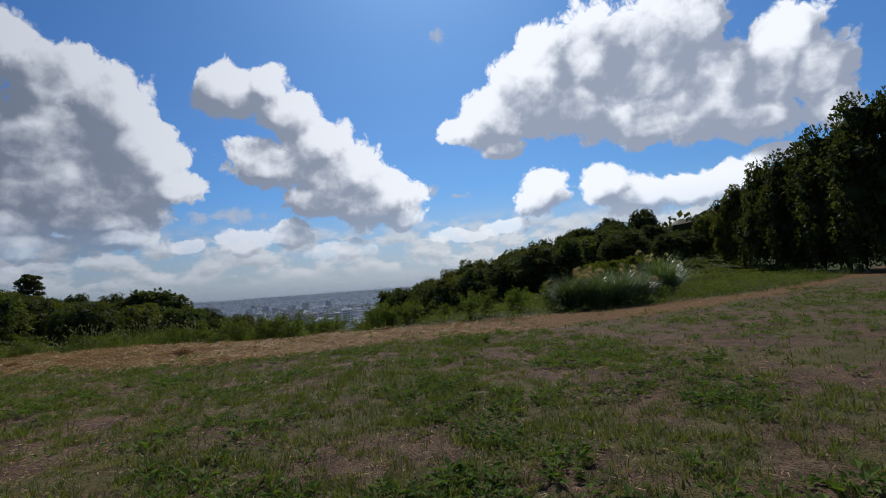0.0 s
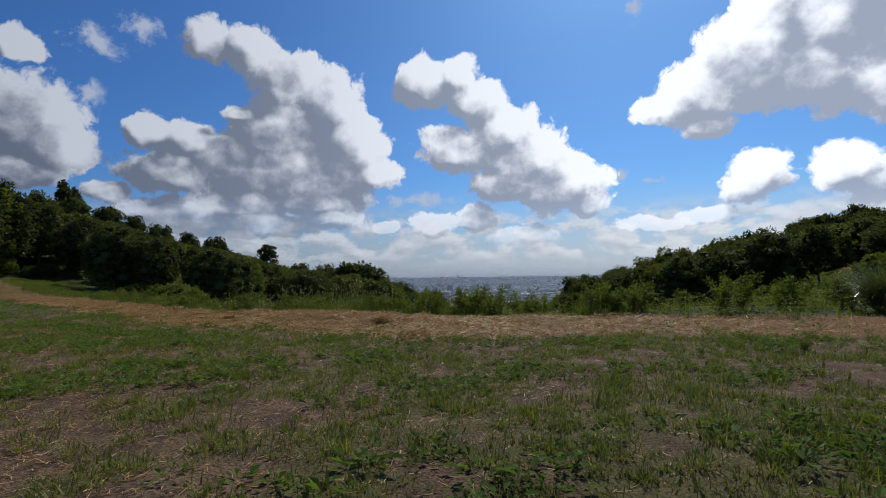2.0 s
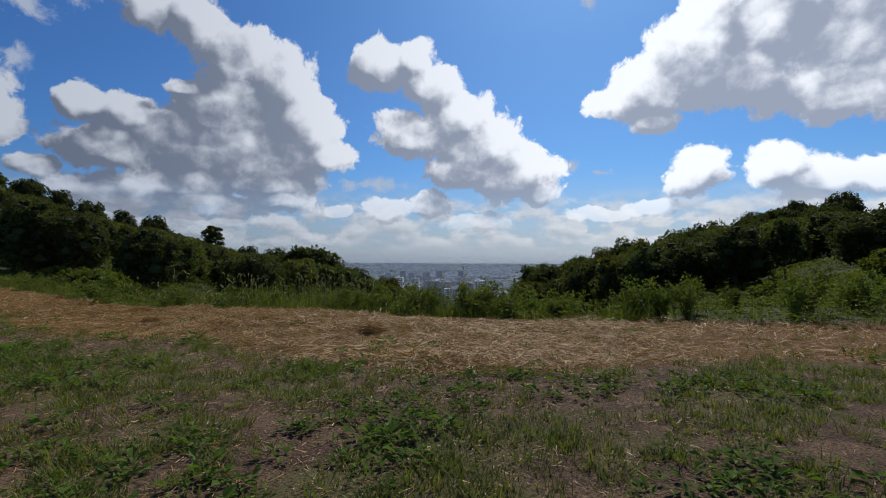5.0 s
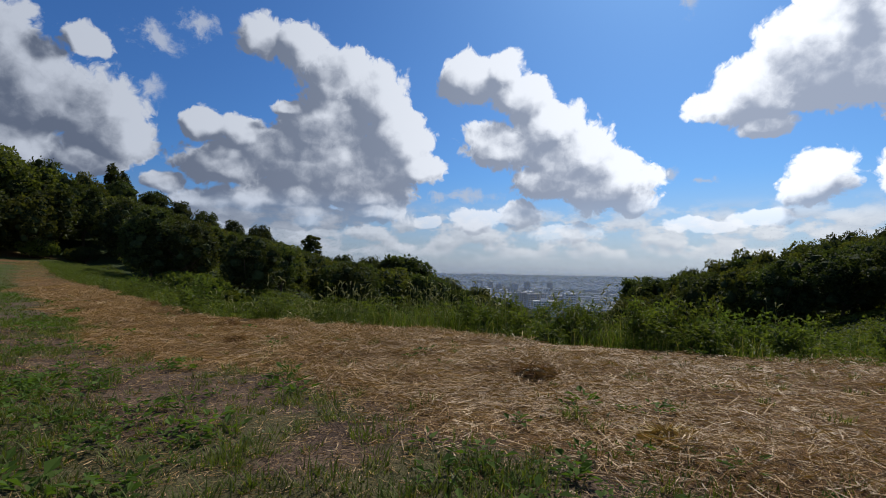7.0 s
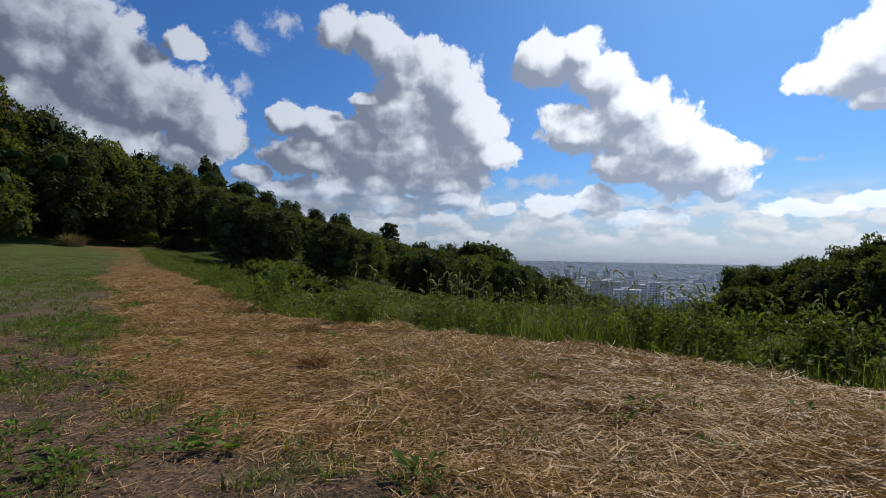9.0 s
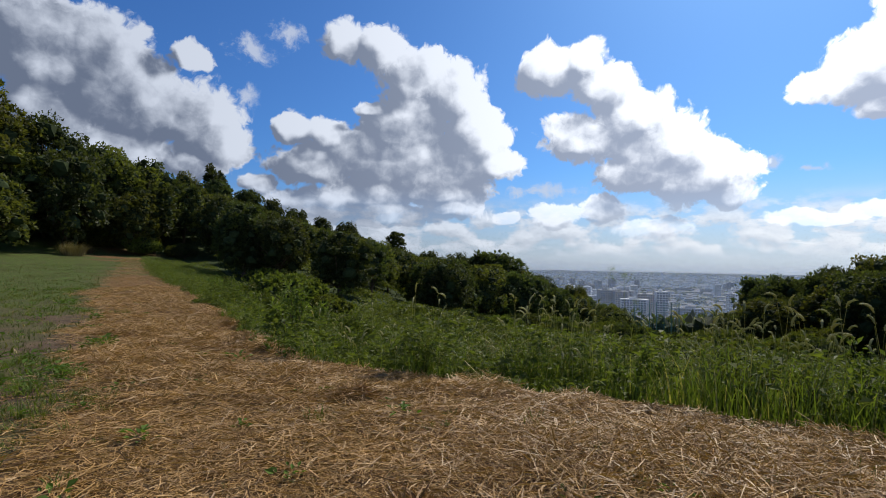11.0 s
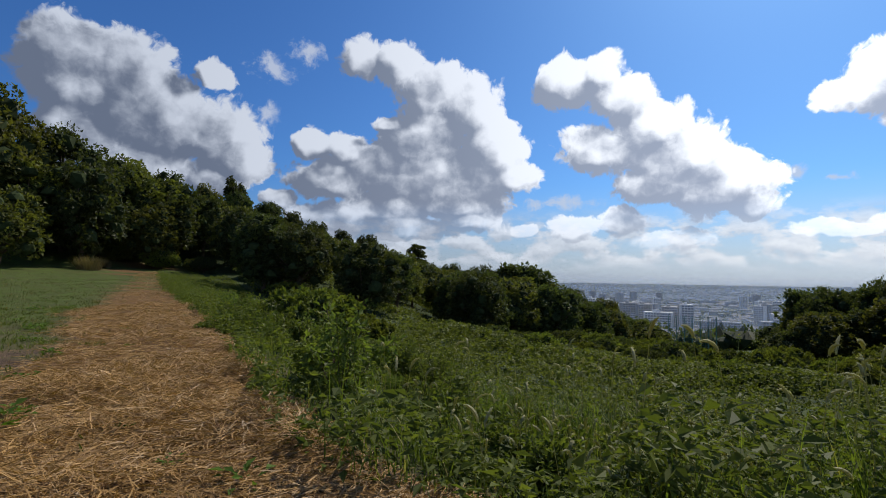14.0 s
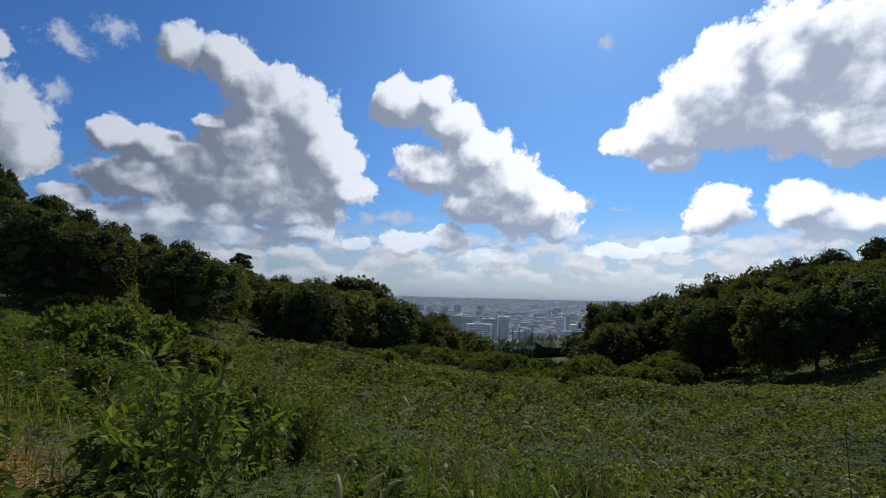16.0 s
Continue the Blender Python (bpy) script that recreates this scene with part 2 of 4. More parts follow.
def plain_material(name, colour, rough=0.8, vary=0.25, scale=3.0, bump=0.0):
    m, n, bsdf = material(name, rough)
    bsdf.inputs["Specular IOR Level"].default_value = 0.06
    place = n.node("ShaderNodeTexCoord").outputs["Object"]
    lo = tuple(c * (1 - vary) for c in colour)
    hi = tuple(min(1, c * (1 + vary)) for c in colour)
    f = n.math("ADD", n.math("MULTIPLY", n.noise(place, scale, 5.0), 0.6), n.math("MULTIPLY", n.noise(place, scale * 9, 3.0), 0.4))
    n.put(bsdf.inputs["Base Color"], n.mix(n.ramp(f, 0.3, 0.7), (*lo, 1), (*hi, 1)))
    if bump:
        b = n.node("ShaderNodeBump")
        b.inputs["Strength"].default_value = bump
        n.put(b.inputs["Height"], n.noise(place, scale * 12, 4.0))
        n.put(bsdf.inputs["Normal"], b.outputs[0])
    return m


def ground_material():
    """Bare soil, dry thatch, short turf, straw and far woodland floor, mixed by what grows where."""
    m, n, bsdf = material("ground", 0.95)
    bsdf.inputs["Specular IOR Level"].default_value = 0.1
    geo = n.node("ShaderNodeNewGeometry")
    p = geo.outputs["Position"]

    def attr(name):
        found = n.node("ShaderNodeAttribute")
        found.attribute_name = name
        return found.outputs["Fac"]

    grain = n.noise(p, 42.0, 5.0, 0.75)
    blot = n.noise(p, 2.2, 5.0, 0.6)
    soil = n.mix(n.ramp(grain, 0.38, 0.64), (0.016, 0.01, 0.007, 1), (0.1, 0.066, 0.046, 1))
    thatch = n.mix(n.ramp(grain, 0.36, 0.62), (0.02, 0.013, 0.008, 1), (0.15, 0.1, 0.066, 1))
    base = n.mix(n.ramp(blot, 0.38, 0.62), soil, thatch)
    turf = n.mix(n.ramp(grain, 0.3, 0.7), (0.026, 0.034, 0.009, 1), (0.08, 0.095, 0.025, 1))
    base = n.mix(n.ramp(attr("cover"), 0.25, 0.85, 0.0, 0.5), base, turf)
    patch = n.noise(p, 0.9, 6.0, 0.65)
    lawn = n.mix(n.ramp(patch, 0.36, 0.62), (0.045, 0.048, 0.015, 1), n.mix(n.ramp(grain, 0.3, 0.7), (0.022, 0.04, 0.007, 1), (0.08, 0.11, 0.02, 1)))
    base = n.mix(attr("lawn"), base, lawn)
    fibre = n.noise(p, 22.0, 5.0, 0.75)
    straw = n.mix(n.ramp(fibre, 0.3, 0.7), (0.035, 0.019, 0.009, 1), (0.17, 0.094, 0.038, 1))
    base = n.mix(n.ramp(attr("straw"), 0.25, 0.75), base, straw)
    wild = n.mix(n.ramp(blot, 0.35, 0.65), (0.015, 0.024, 0.008, 1), (0.045, 0.062, 0.018, 1))
    base = n.mix(attr("wild"), base, wild)
    townish = n.noise(p, 0.011, 5.0, 0.65)
    plain = n.mix(n.ramp(townish, 0.42, 0.6), (0.03, 0.045, 0.035, 1), (0.11, 0.12, 0.12, 1))
    base = n.mix(attr("plain"), base, plain)
    n.put(bsdf.inputs["Base Color"], base)
    b = n.node("ShaderNodeBump")
    b.inputs["Strength"].default_value, b.inputs["Distance"].default_value = 0.6, 0.03
    n.put(b.inputs["Height"], grain)
    n.put(bsdf.inputs["Normal"], b.outputs[0])
    return m


M_GROUND = ground_material()
M_TURF = leaf_material("turf_blade", (0.028, 0.042, 0.008), (0.1, 0.125, 0.024), 0.35, 0.5, dry=(0.22, 0.16, 0.08))
M_CLOVER = leaf_material("broadleaf", (0.026, 0.046, 0.008), (0.09, 0.13, 0.024), 0.38, 0.66, gloss=0.07)
M_STRAW = leaf_material("straw", (0.09, 0.046, 0.018), (0.47, 0.29, 0.1), 0.14, 0.5, gloss=0.25)
M_WEED = leaf_material("weed_leaf", (0.04, 0.062, 0.011), (0.14, 0.18, 0.032), 0.4, 0.62, dry=(0.22, 0.2, 0.08))
M_WEED_DARK = leaf_material("herb_leaf", (0.034, 0.052, 0.012), (0.13, 0.16, 0.036), 0.42, 0.6, gloss=0.1)
M_FOX = leaf_material("foxtail_bristle", (0.22, 0.23, 0.11), (0.45, 0.43, 0.25), 0.5, 0.6)
M_KUDZU = leaf_material("vine_leaf", (0.035, 0.05, 0.01), (0.14, 0.155, 0.034), 0.35, 0.62, gloss=0.07)
M_LEAF = leaf_material("tree_leaf", (0.02, 0.028, 0.011), (0.07, 0.084, 0.028), 0.42, 0.62)
M_LEAF_WARM = leaf_material("tree_leaf_warm", (0.034, 0.042, 0.01), (0.12, 0.125, 0.032), 0.42, 0.62)
# dark filler balls added inside the crowns so that no light shows through
M_CORE = plain_material("dark_crown_filler", (0.03, 0.042, 0.016), 0.9, 0.4, 2.0)
M_BARK = plain_material("bark", (0.1, 0.075, 0.055), 0.9, 0.35, 4.0, 0.5)
M_PAMPAS = leaf_material("pampas_blade", (0.045, 0.075, 0.03), (0.17, 0.22, 0.11), 0.25, 0.28)
M_PLUME = leaf_material("pampas_plume", (0.25, 0.19, 0.15), (0.48, 0.4, 0.32), 0.5, 0.7)
M_DRY = leaf_material("dry_brush", (0.07, 0.05, 0.03), (0.2, 0.16, 0.08), 0.2, 0.7)

# ------------------------------------------------------------ plan of the hilltop
RNG = np.random.default_rng(7)


def lattice(x, y, cell, seed):
    """Smooth value noise from 0 to 1."""
    t = np.random.default_rng(seed).random((256, 256))
    x, y = np.asarray(x, float) / cell, np.asarray(y, float) / cell
    i, j = np.floor(x).astype(int), np.floor(y).astype(int)
    f, g = x - i, y - j
    f, g = f * f * (3 - 2 * f), g * g * (3 - 2 * g)
    i, j, k, l = i % 256, j % 256, (i + 1) % 256, (j + 1) % 256
    return (t[i, j] * (1 - f) + t[k, j] * f) * (1 - g) + (t[i, l] * (1 - f) + t[k, l] * f) * g


def fbm(x, y, cell, seed, octaves=4):
    s, w, tot = 0, 1.0, 0
    for o in range(octaves):
        s = s + w * lattice(x, y, cell / 2**o, seed + o)
        tot, w = tot + w, w * 0.55
    return s / tot


def step(x, lo, hi):
    t = np.clip((np.asarray(x, float) - lo) / (hi - lo), 0, 1)
    return t * t * (3 - 2 * t)


EDGE_X = [-110, -60, -38, -25, -18.4, -15.6, -14.0, -12.5, -9, -5, 0, 10, 17, 30, 60, 120]
EDGE_Y = [85, 52, 37.6, 29, 24.2, 22.1, 21.1, 20.9, 21.0, 19.7, 19.2, 18.6, 19.8, 26, 45, 90]
NEAR_X = [-110, -60, -31.6, -21.8, -14, -11.3, -8.5, -5.2, -3, 0, 3.7, 8.7, 16, 30]
NEAR_Y = [83, 49, 29.3, 23.1, 18.2, 16.7, 15.5, 14.2, 13.6, 13.9, 14.6, 15.2, 17.3, 25]


def beyond(x, y):
    """Metres past the foot of the weeds, away from the mown meadow."""
    return (y - np.interp(x, EDGE_X, EDGE_Y)) * 0.86


def straw_mask(x, y):
    rag = (fbm(x, y, 2.5, 31) - 0.5) * 2.4
    return step(y - np.interp(x, NEAR_X, NEAR_Y) + rag, -0.5, 0.7) * (1 - step(beyond(x, y) + rag * 0.25, 0.0, 0.7))


def cover_mask(x, y):
    """How thick the turf stands, 0 to 1."""
    c = step(fbm(x, y, 0.8, 11, 3), 0.4, 0.6) * 0.8 + step(fbm(x, y, 4.0, 21, 2), 0.35, 0.7) * 0.35
    c = c + 0.6 * step(-x, 17, 28)
    return np.clip(c, 0, 1) * (1 - 0.9 * straw_mask(x, y))


def height(x, y):
    x, y = np.asarray(x, float), np.asarray(y, float)
    s = beyond(x, y)
    s2 = s - np.interp(x, [0, 8, 22, 60], [0, 6, 16, 20])
    drop = np.interp(s2, [0, 3, 10, 60, 110, 150, 250, 420, 700], [0, 0.8, 2.4, 11, 16, 20, 35, 55, 75])
    axis = -13 + 0.05 * (y - 20)
    keep = 1 - step(y, 260, 520)
    left = np.clip(axis - 25 - x, 0, 125) * 0.19 * step(s, -3, 26) * keep
    right = np.clip(x - axis - 25, 0, 125) * 0.19 * step(s, 5, 40) * keep
    rise = np.minimum(np.maximum(0, -45 - x) * 0.045, 3) * (1 - step(s, 0, 20))
    hill = np.minimum(np.maximum(0, -82 - x), 50) * 0.2 * (1 - step(s, 10, 40))
    hills = 84 * np.exp(-((x - 410) / 150) ** 2 - ((y - 470) / 230) ** 2) + 112 * np.exp(-((x + 620) / 260) ** 2 - ((y - 830) / 160) ** 2)
    near = 1 - step(np.hypot(x + 5, y - 12), 30, 70)
    bumps = (fbm(x, y, 3.0, 41, 3) - 0.5) * 0.12 * near + (fbm(x, y, 14.0, 51, 3) - 0.5) * 1.6 * step(s, 6, 25) * (1 - step(y, 300, 450))
    far = 42 * step(np.hypot(x, y), 1800, 4600)
    return -drop + far + left + right + rise + hill + hills + bumps + 0.05


# ------------------------------------------------------------ mesh tools


def mesh_np(name, verts, faces, mats, mat_index=None, smooth=False):
    verts, faces = np.asarray(verts, np.float32), np.asarray(faces, np.int32)
    me = bpy.data.meshes.new(name)
    me.vertices.add(len(verts))
    me.vertices.foreach_set("co", verts.ravel())
    k = faces.shape[1]
    me.loops.add(faces.size)
    me.loops.foreach_set("vertex_index", faces.ravel())
    me.polygons.add(len(faces))
    me.polygons.foreach_set("loop_start", np.arange(len(faces), dtype=np.int32) * k)
    for mat in mats:
        me.materials.append(mat)
    if mat_index is not None:
        me.polygons.foreach_set("material_index", np.asarray(mat_index, np.int32))
    me.polygons.foreach_set("use_smooth", np.full(len(faces), smooth))
    me.update(calc_edges=True)
    return me


def join(parts):
    """Joins (verts, triangles) pairs."""
    vs, fs, base = [], [], 0
    for v, f in parts:
        vs.append(v), fs.append(f + base)
        base += len(v)
    return np.concatenate(vs), np.concatenate(fs)


def blades(root, length, turn, lean, width, segs=3, droop=0.6):
    """Curved grass blades: tapering strips that lean over towards turn."""
    n = len(root)
    along = np.linspace(0, 1, segs + 1)
    ang = lean[:, None] + droop * along[None] ** 1.5
    stepl = (length / segs)[:, None]
    out = np.concatenate([np.zeros((n, 1)), np.cumsum(np.sin(ang[:, :-1]) * stepl, 1)], 1)
    up = np.concatenate([np.zeros((n, 1)), np.cumsum(np.cos(ang[:, :-1]) * stepl, 1)], 1)
    d = np.stack([np.cos(turn), np.sin(turn)], 1)
    side = np.stack([-np.sin(turn), np.cos(turn)], 1)
    mid = np.concatenate([root[:, None, :2] + out[..., None] * d[:, None], root[:, None, 2:] + up[..., None]], 2)
    w = (width[:, None] * (1 - along[None] ** 2) * 0.5)[:, :-1]
    off = np.concatenate([w[..., None] * side[:, None], np.zeros((n, segs, 1))], 2)
    v = np.concatenate([np.stack([mid[:, :-1] - off, mid[:, :-1] + off], 2).reshape(n, 2 * segs, 3), mid[:, -1:]], 1)
    f = []
    for i in range(segs - 1):
        f += [[2 * i, 2 * i + 1, 2 * i + 3], [2 * i, 2 * i + 3, 2 * i + 2]]
    f.append([2 * segs - 2, 2 * segs - 1, 2 * segs])
    k = 2 * segs + 1
    return v.reshape(-1, 3), (np.array(f)[None] + (np.arange(n) * k)[:, None, None]).reshape(-1, 3)


def unit(v):
    return v / np.maximum(np.linalg.norm(v, axis=-1, keepdims=True), 1e-9)


def leaves(base, way, normal, length, width, fold=0.18):
    """Folded, pointed leaves: two triangles that meet on the midrib."""
    n = len(base)
    way = unit(way)
    side = unit(np.cross(way, normal))
    up = np.cross(side, way)
    L, W = length[:, None], width[:, None]
    mid = base + way * L * 0.45
    v = np.stack([base, mid - side * W * 0.5 + up * W * fold, base + way * L - up * L * 0.12, mid + side * W * 0.5 + up * W * fold], 1)
    f = np.array([[0, 1, 2], [0, 2, 3]])
    return v.reshape(-1, 3), (f[None] + (np.arange(n) * 4)[:, None, None]).reshape(-1, 3)


def rand_dirs(n, rng, up=0.0):
    v = rng.normal(size=(n, 3))
    v[:, 2] += up
    return unit(v)


def tube(path, radii, sides=7):
    """A tapering round limb along a polyline."""
    path, radii = np.asarray(path, float), np.asarray(radii, float)
    t = unit(np.gradient(path, axis=0))
    s = unit(np.cross(t, np.array([0.31, 0.9, 0.17])))
    b = np.cross(t, s)
    a = np.linspace(0, 2 * np.pi, sides, endpoint=False)
    ring = path[:, None] + radii[:, None, None] * (np.cos(a)[None, :, None] * s[:, None] + np.sin(a)[None, :, None] * b[:, None])
    f = []
    for i in range(len(path) - 1):
        for j in range(sides):
            p, q = i * sides + j, i * sides + (j + 1) % sides
            f += [[p, q, q + sides], [p, q + sides, p + sides]]
    return ring.reshape(-1, 3), np.array(f)


def stuff(name, vf, mat, label, category, parent=None):
    ob = new(name, mesh_np(name, vf[0], vf[1], [mat]))
    return tagged(ob, label, category, kind="stuff")


def scatter(n, x0, x1, y0, y1, rng):
    return rng.uniform(x0, x1, n), rng.uniform(y0, y1, n)


# ------------------------------------------------------------ ground sheet


def build_ground():
    def axis(lo, hi, fine, far):
        mid = np.arange(lo, hi, fine)
        out, d, w = [], fine, 0.0
        while w < far:
            d *= 1.16 if d < 6 or w > 400 else 1.0
            w += d
            out.append(w)
        out = np.array(out)
        return np.concatenate([(lo - out)[::-1], mid, hi + out])

    xs, ys = axis(-30, 18, 0.3, 4700), axis(-3, 27, 0.3, 4700)
    X, Y = np.meshgrid(xs, ys, indexing="ij")
    Z = height(X, Y)
    nx, ny = X.shape
    i, j = np.meshgrid(np.arange(nx - 1), np.arange(ny - 1), indexing="ij")
    a = (i * ny + j).ravel()
    me = mesh_np("ground", np.stack([X, Y, Z], -1).reshape(-1, 3), np.stack([a, a + ny, a + ny + 1, a + 1], 1), [M_GROUND], smooth=True)
    s = beyond(X, Y)
    layers = {"straw": straw_mask(X, Y), "cover": cover_mask(X, Y), "wild": step(s, 0.2, 1.5), "lawn": step(-X, 20, 32) * (1 - straw_mask(X, Y)), "plain": step(Y, 320, 480) * (1 - step(Z, -48, -30)) * (1 - step(np.abs(X), 200, 300) * (Y < 700))}
    for name, val in layers.items():
        me.attributes.new(name, "FLOAT", "POINT").data.foreach_set("value", val.ravel().astype(np.float32))
    tagged(new("ground", me), "mown hilltop meadow of patchy turf, soil and straw above a valley", "ground", kind="structure")


build_ground()


def part(name, me, parent, label=""):
    ob = new(name, me)
    ob.parent = parent
    return tagged(ob, label) if label else ob


# ------------------------------------------------------------ trees


def blob(rng, centre, radius, detail=2):
    """A lumpy ball, the solid filler of a crown or heap."""
    bm = bmesh.new()
    bmesh.ops.create_icosphere(bm, subdivisions=detail, radius=1.0)
    v = np.array([q.co[:] for q in bm.verts])
    f = np.array([[q.index for q in t.verts] for t in bm.faces])
    bm.free()
    lump = 1 + 0.22 * np.sin(v @ rng.normal(size=3) * 4 + rng.random() * 6) + 0.12 * np.sin(v @ rng.normal(size=3) * 9)
    return v * lump[:, None] * radius + centre, f


def crown(rng, lobes, count, leaf, core=0.72):
    """Leaf tufts over a set of lobes, with darker solid cores added to block light."""
    area = np.array([r[0] * r[2] + r[0] * r[1] for _, r in lobes])
    cores, tufts = [], []
    for (c, r), share in zip(lobes, area / area.sum()):
        c, r = np.array(c), np.array(r)
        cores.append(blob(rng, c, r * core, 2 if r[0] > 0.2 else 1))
        k = max(8, int(count * share))
        # tufts gather in clumps, which leaves gaps between them
        clumps = rand_dirs(max(5, k // 26), rng, 0.25)
        d = unit(clumps[rng.integers(0, len(clumps), k)] + rng.normal(size=(k, 3)) * 0.34)
        depth = 0.78 + 0.3 * rng.random(k) ** 1.5
        base = c + d * r * depth[:, None]
        way = unit(d * 0.7 + rng.normal(size=(k, 3)) * 0.6)
        size = leaf * rng.uniform(0.6, 1.5, k)
        tufts.append(leaves(base, way, unit(rand_dirs(k, rng, 0.6) + d * 0.5), size, size * rng.uniform(0.5, 0.85, k)))
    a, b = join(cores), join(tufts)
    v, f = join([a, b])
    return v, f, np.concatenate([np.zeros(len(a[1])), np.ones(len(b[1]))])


def trunk(rng, top, girth, lobes):
    """A tapered trunk that forks into limbs towards the lobes of the crown."""
    bend = rng.normal(size=2) * 0.02
    zs = np.linspace(-0.12, top, 7)
    path = np.stack([bend[0] * np.sin(zs * 5), bend[1] * np.sin(zs * 4), zs], 1)
    parts = [tube(path, girth * (1.25 - 0.95 * np.linspace(0, 1, 7) ** 0.8), 8)]
    for c, r in lobes:
        z0 = rng.uniform(0.25, 0.8) * top
        start = np.array([np.interp(z0, zs, path[:, 0]), np.interp(z0, zs, path[:, 1]), z0])
        ts = np.linspace(0, 1, 5)[:, None]
        mid = start + (np.array(c) - start) * ts
        mid[:, 2] -= 0.04 * np.sin(ts[:, 0] * np.pi)
        parts.append(tube(mid, girth * np.linspace(0.5, 0.12, 5), 5))
    return join(parts)


def tree_kind(name, label, lobes, count, leaf, mat, top=0.62, girth=0.022, seed=1, core=0.58):
    """A template tree one metre high, to be scaled; it is kept as the first of its kind."""
    rng = np.random.default_rng(seed)
    root = new(name)
    tagged(root, label, "tree", "woodland trees round the valley")
    tv, tf = trunk(rng, top, girth, lobes)
    v, f, idx = crown(rng, lobes, count, leaf, core)
    stretch = 1 / np.quantile(v[:, 2], 0.996)
    v[:, 2] *= stretch
    tv[:, 2] *= stretch
    part("trunk", mesh_np("trunk", tv, tf, [M_BARK], smooth=True), root)
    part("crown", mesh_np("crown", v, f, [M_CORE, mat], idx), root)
    return root


def broad_lobes(seed, wide=0.33, low=0.3, n=9):
    """Small lobes over a domed crown, close together, with a few that stick out."""
    rng = np.random.default_rng(seed)
    mid, tall = (low + 0.98) / 2, (0.98 - low) / 2
    out = [((0, 0, mid), (wide * 0.78, wide * 0.78, tall * 0.8))]
    for i in range(3 * n):
        z = 1 - 1.75 * (i + 0.5) / (3 * n)
        a, w = i * 2.4 + rng.uniform(-0.5, 0.5), math.sqrt(max(0.0, 1 - z * z))
        r, push = rng.uniform(0.07, 0.13), rng.uniform(0.72, 0.98)
        out.append(((math.cos(a) * w * wide * push, math.sin(a) * w * wide * push, mid + z * (tall - r * 0.6) * push), (r, r, r * rng.uniform(0.8, 1.25))))
    return out


def spire_lobes(seed):
    rng = np.random.default_rng(seed)
    out = []
    for i in range(9):
        z = 0.25 + 0.72 * i / 9
        w = 0.2 * (1.05 - z)
        a = i * 2.4
        out.append(((math.cos(a) * w * 0.5, math.sin(a) * w * 0.5, z), (w + 0.05, w + 0.05, 0.075 + 0.02 * rng.random())))
    return out


def layered_lobes(seed):
    """Flat, separate boughs, as on an old pine."""
    rng = np.random.default_rng(seed)
    out = []
    for i in range(10):
        z = 0.5 + 0.47 * i / 10
        a, w = i * 2.3, 0.26 * (1.25 - z)
        out.append(((math.cos(a) * w, math.sin(a) * w, z), (0.13, 0.13, 0.045)))
    return out


OAK = "dark green broadleaved tree in the valley woods"
KINDS = {
    "oak": [tree_kind("broadleaf_tree", OAK, broad_lobes(3, 0.33, 0.02, 13), 8200, 0.027, M_LEAF, seed=3),
            tree_kind("broadleaf_tree", OAK, broad_lobes(4, 0.28, 0.0, 13), 8200, 0.026, M_LEAF, seed=4),
            tree_kind("broadleaf_tree", OAK, broad_lobes(5, 0.38, 0.03, 14), 8600, 0.027, M_LEAF, seed=5),
            tree_kind("broadleaf_tree", "olive green broadleaved tree in the valley woods", broad_lobes(6, 0.34, 0.02, 13), 8200, 0.028, M_LEAF_WARM, seed=6)],
    "copse": [tree_kind("broadleaf_tree", OAK, broad_lobes(23, 0.34, 0.02, 11), 4600, 0.034, M_LEAF, seed=23),
              tree_kind("broadleaf_tree", "olive green broadleaved tree in the valley woods", broad_lobes(24, 0.36, 0.02, 11), 4600, 0.034, M_LEAF_WARM, seed=24)],
    "fine": [tree_kind("broadleaf_tree", "large leafy tree at the edge of the meadow", broad_lobes(8, 0.36, -0.08, 15), 15000, 0.024, M_LEAF_WARM, seed=8),
             tree_kind("broadleaf_tree", "large dark leafy tree at the edge of the meadow", broad_lobes(9, 0.34, -0.08, 16), 15000, 0.024, M_LEAF, seed=9)],
    "thin": [tree_kind("slender_tree", "tall thin-crowned tree with gaps between its boughs", broad_lobes(12, 0.2, 0.2, 8), 2600, 0.04, M_LEAF, 0.8, 0.018, seed=12, core=0.5)],
    "spire": [tree_kind("conifer", "dark pointed conifer above the wood", spire_lobes(14), 1800, 0.055, M_LEAF, 0.95, 0.016, seed=14, core=0.6)],
    "pine": [tree_kind("pine_tree", "old pine with flat separate boughs", layered_lobes(15), 1800, 0.05, M_LEAF, 0.93, 0.018, seed=15, core=0.5)],
    "shrub": [tree_kind("shrub", "low dark shrub overgrown with vines", broad_lobes(17, 0.75, 0.12, 12), 4200, 0.06, M_LEAF, 0.5, 0.03, seed=17, core=0.6),
              tree_kind("shrub", "low green shrub overgrown with vines", broad_lobes(18, 0.85, 0.12, 11), 4500, 0.075, M_KUDZU, 0.5, 0.03, seed=18, core=0.6)],
}
USED = set()


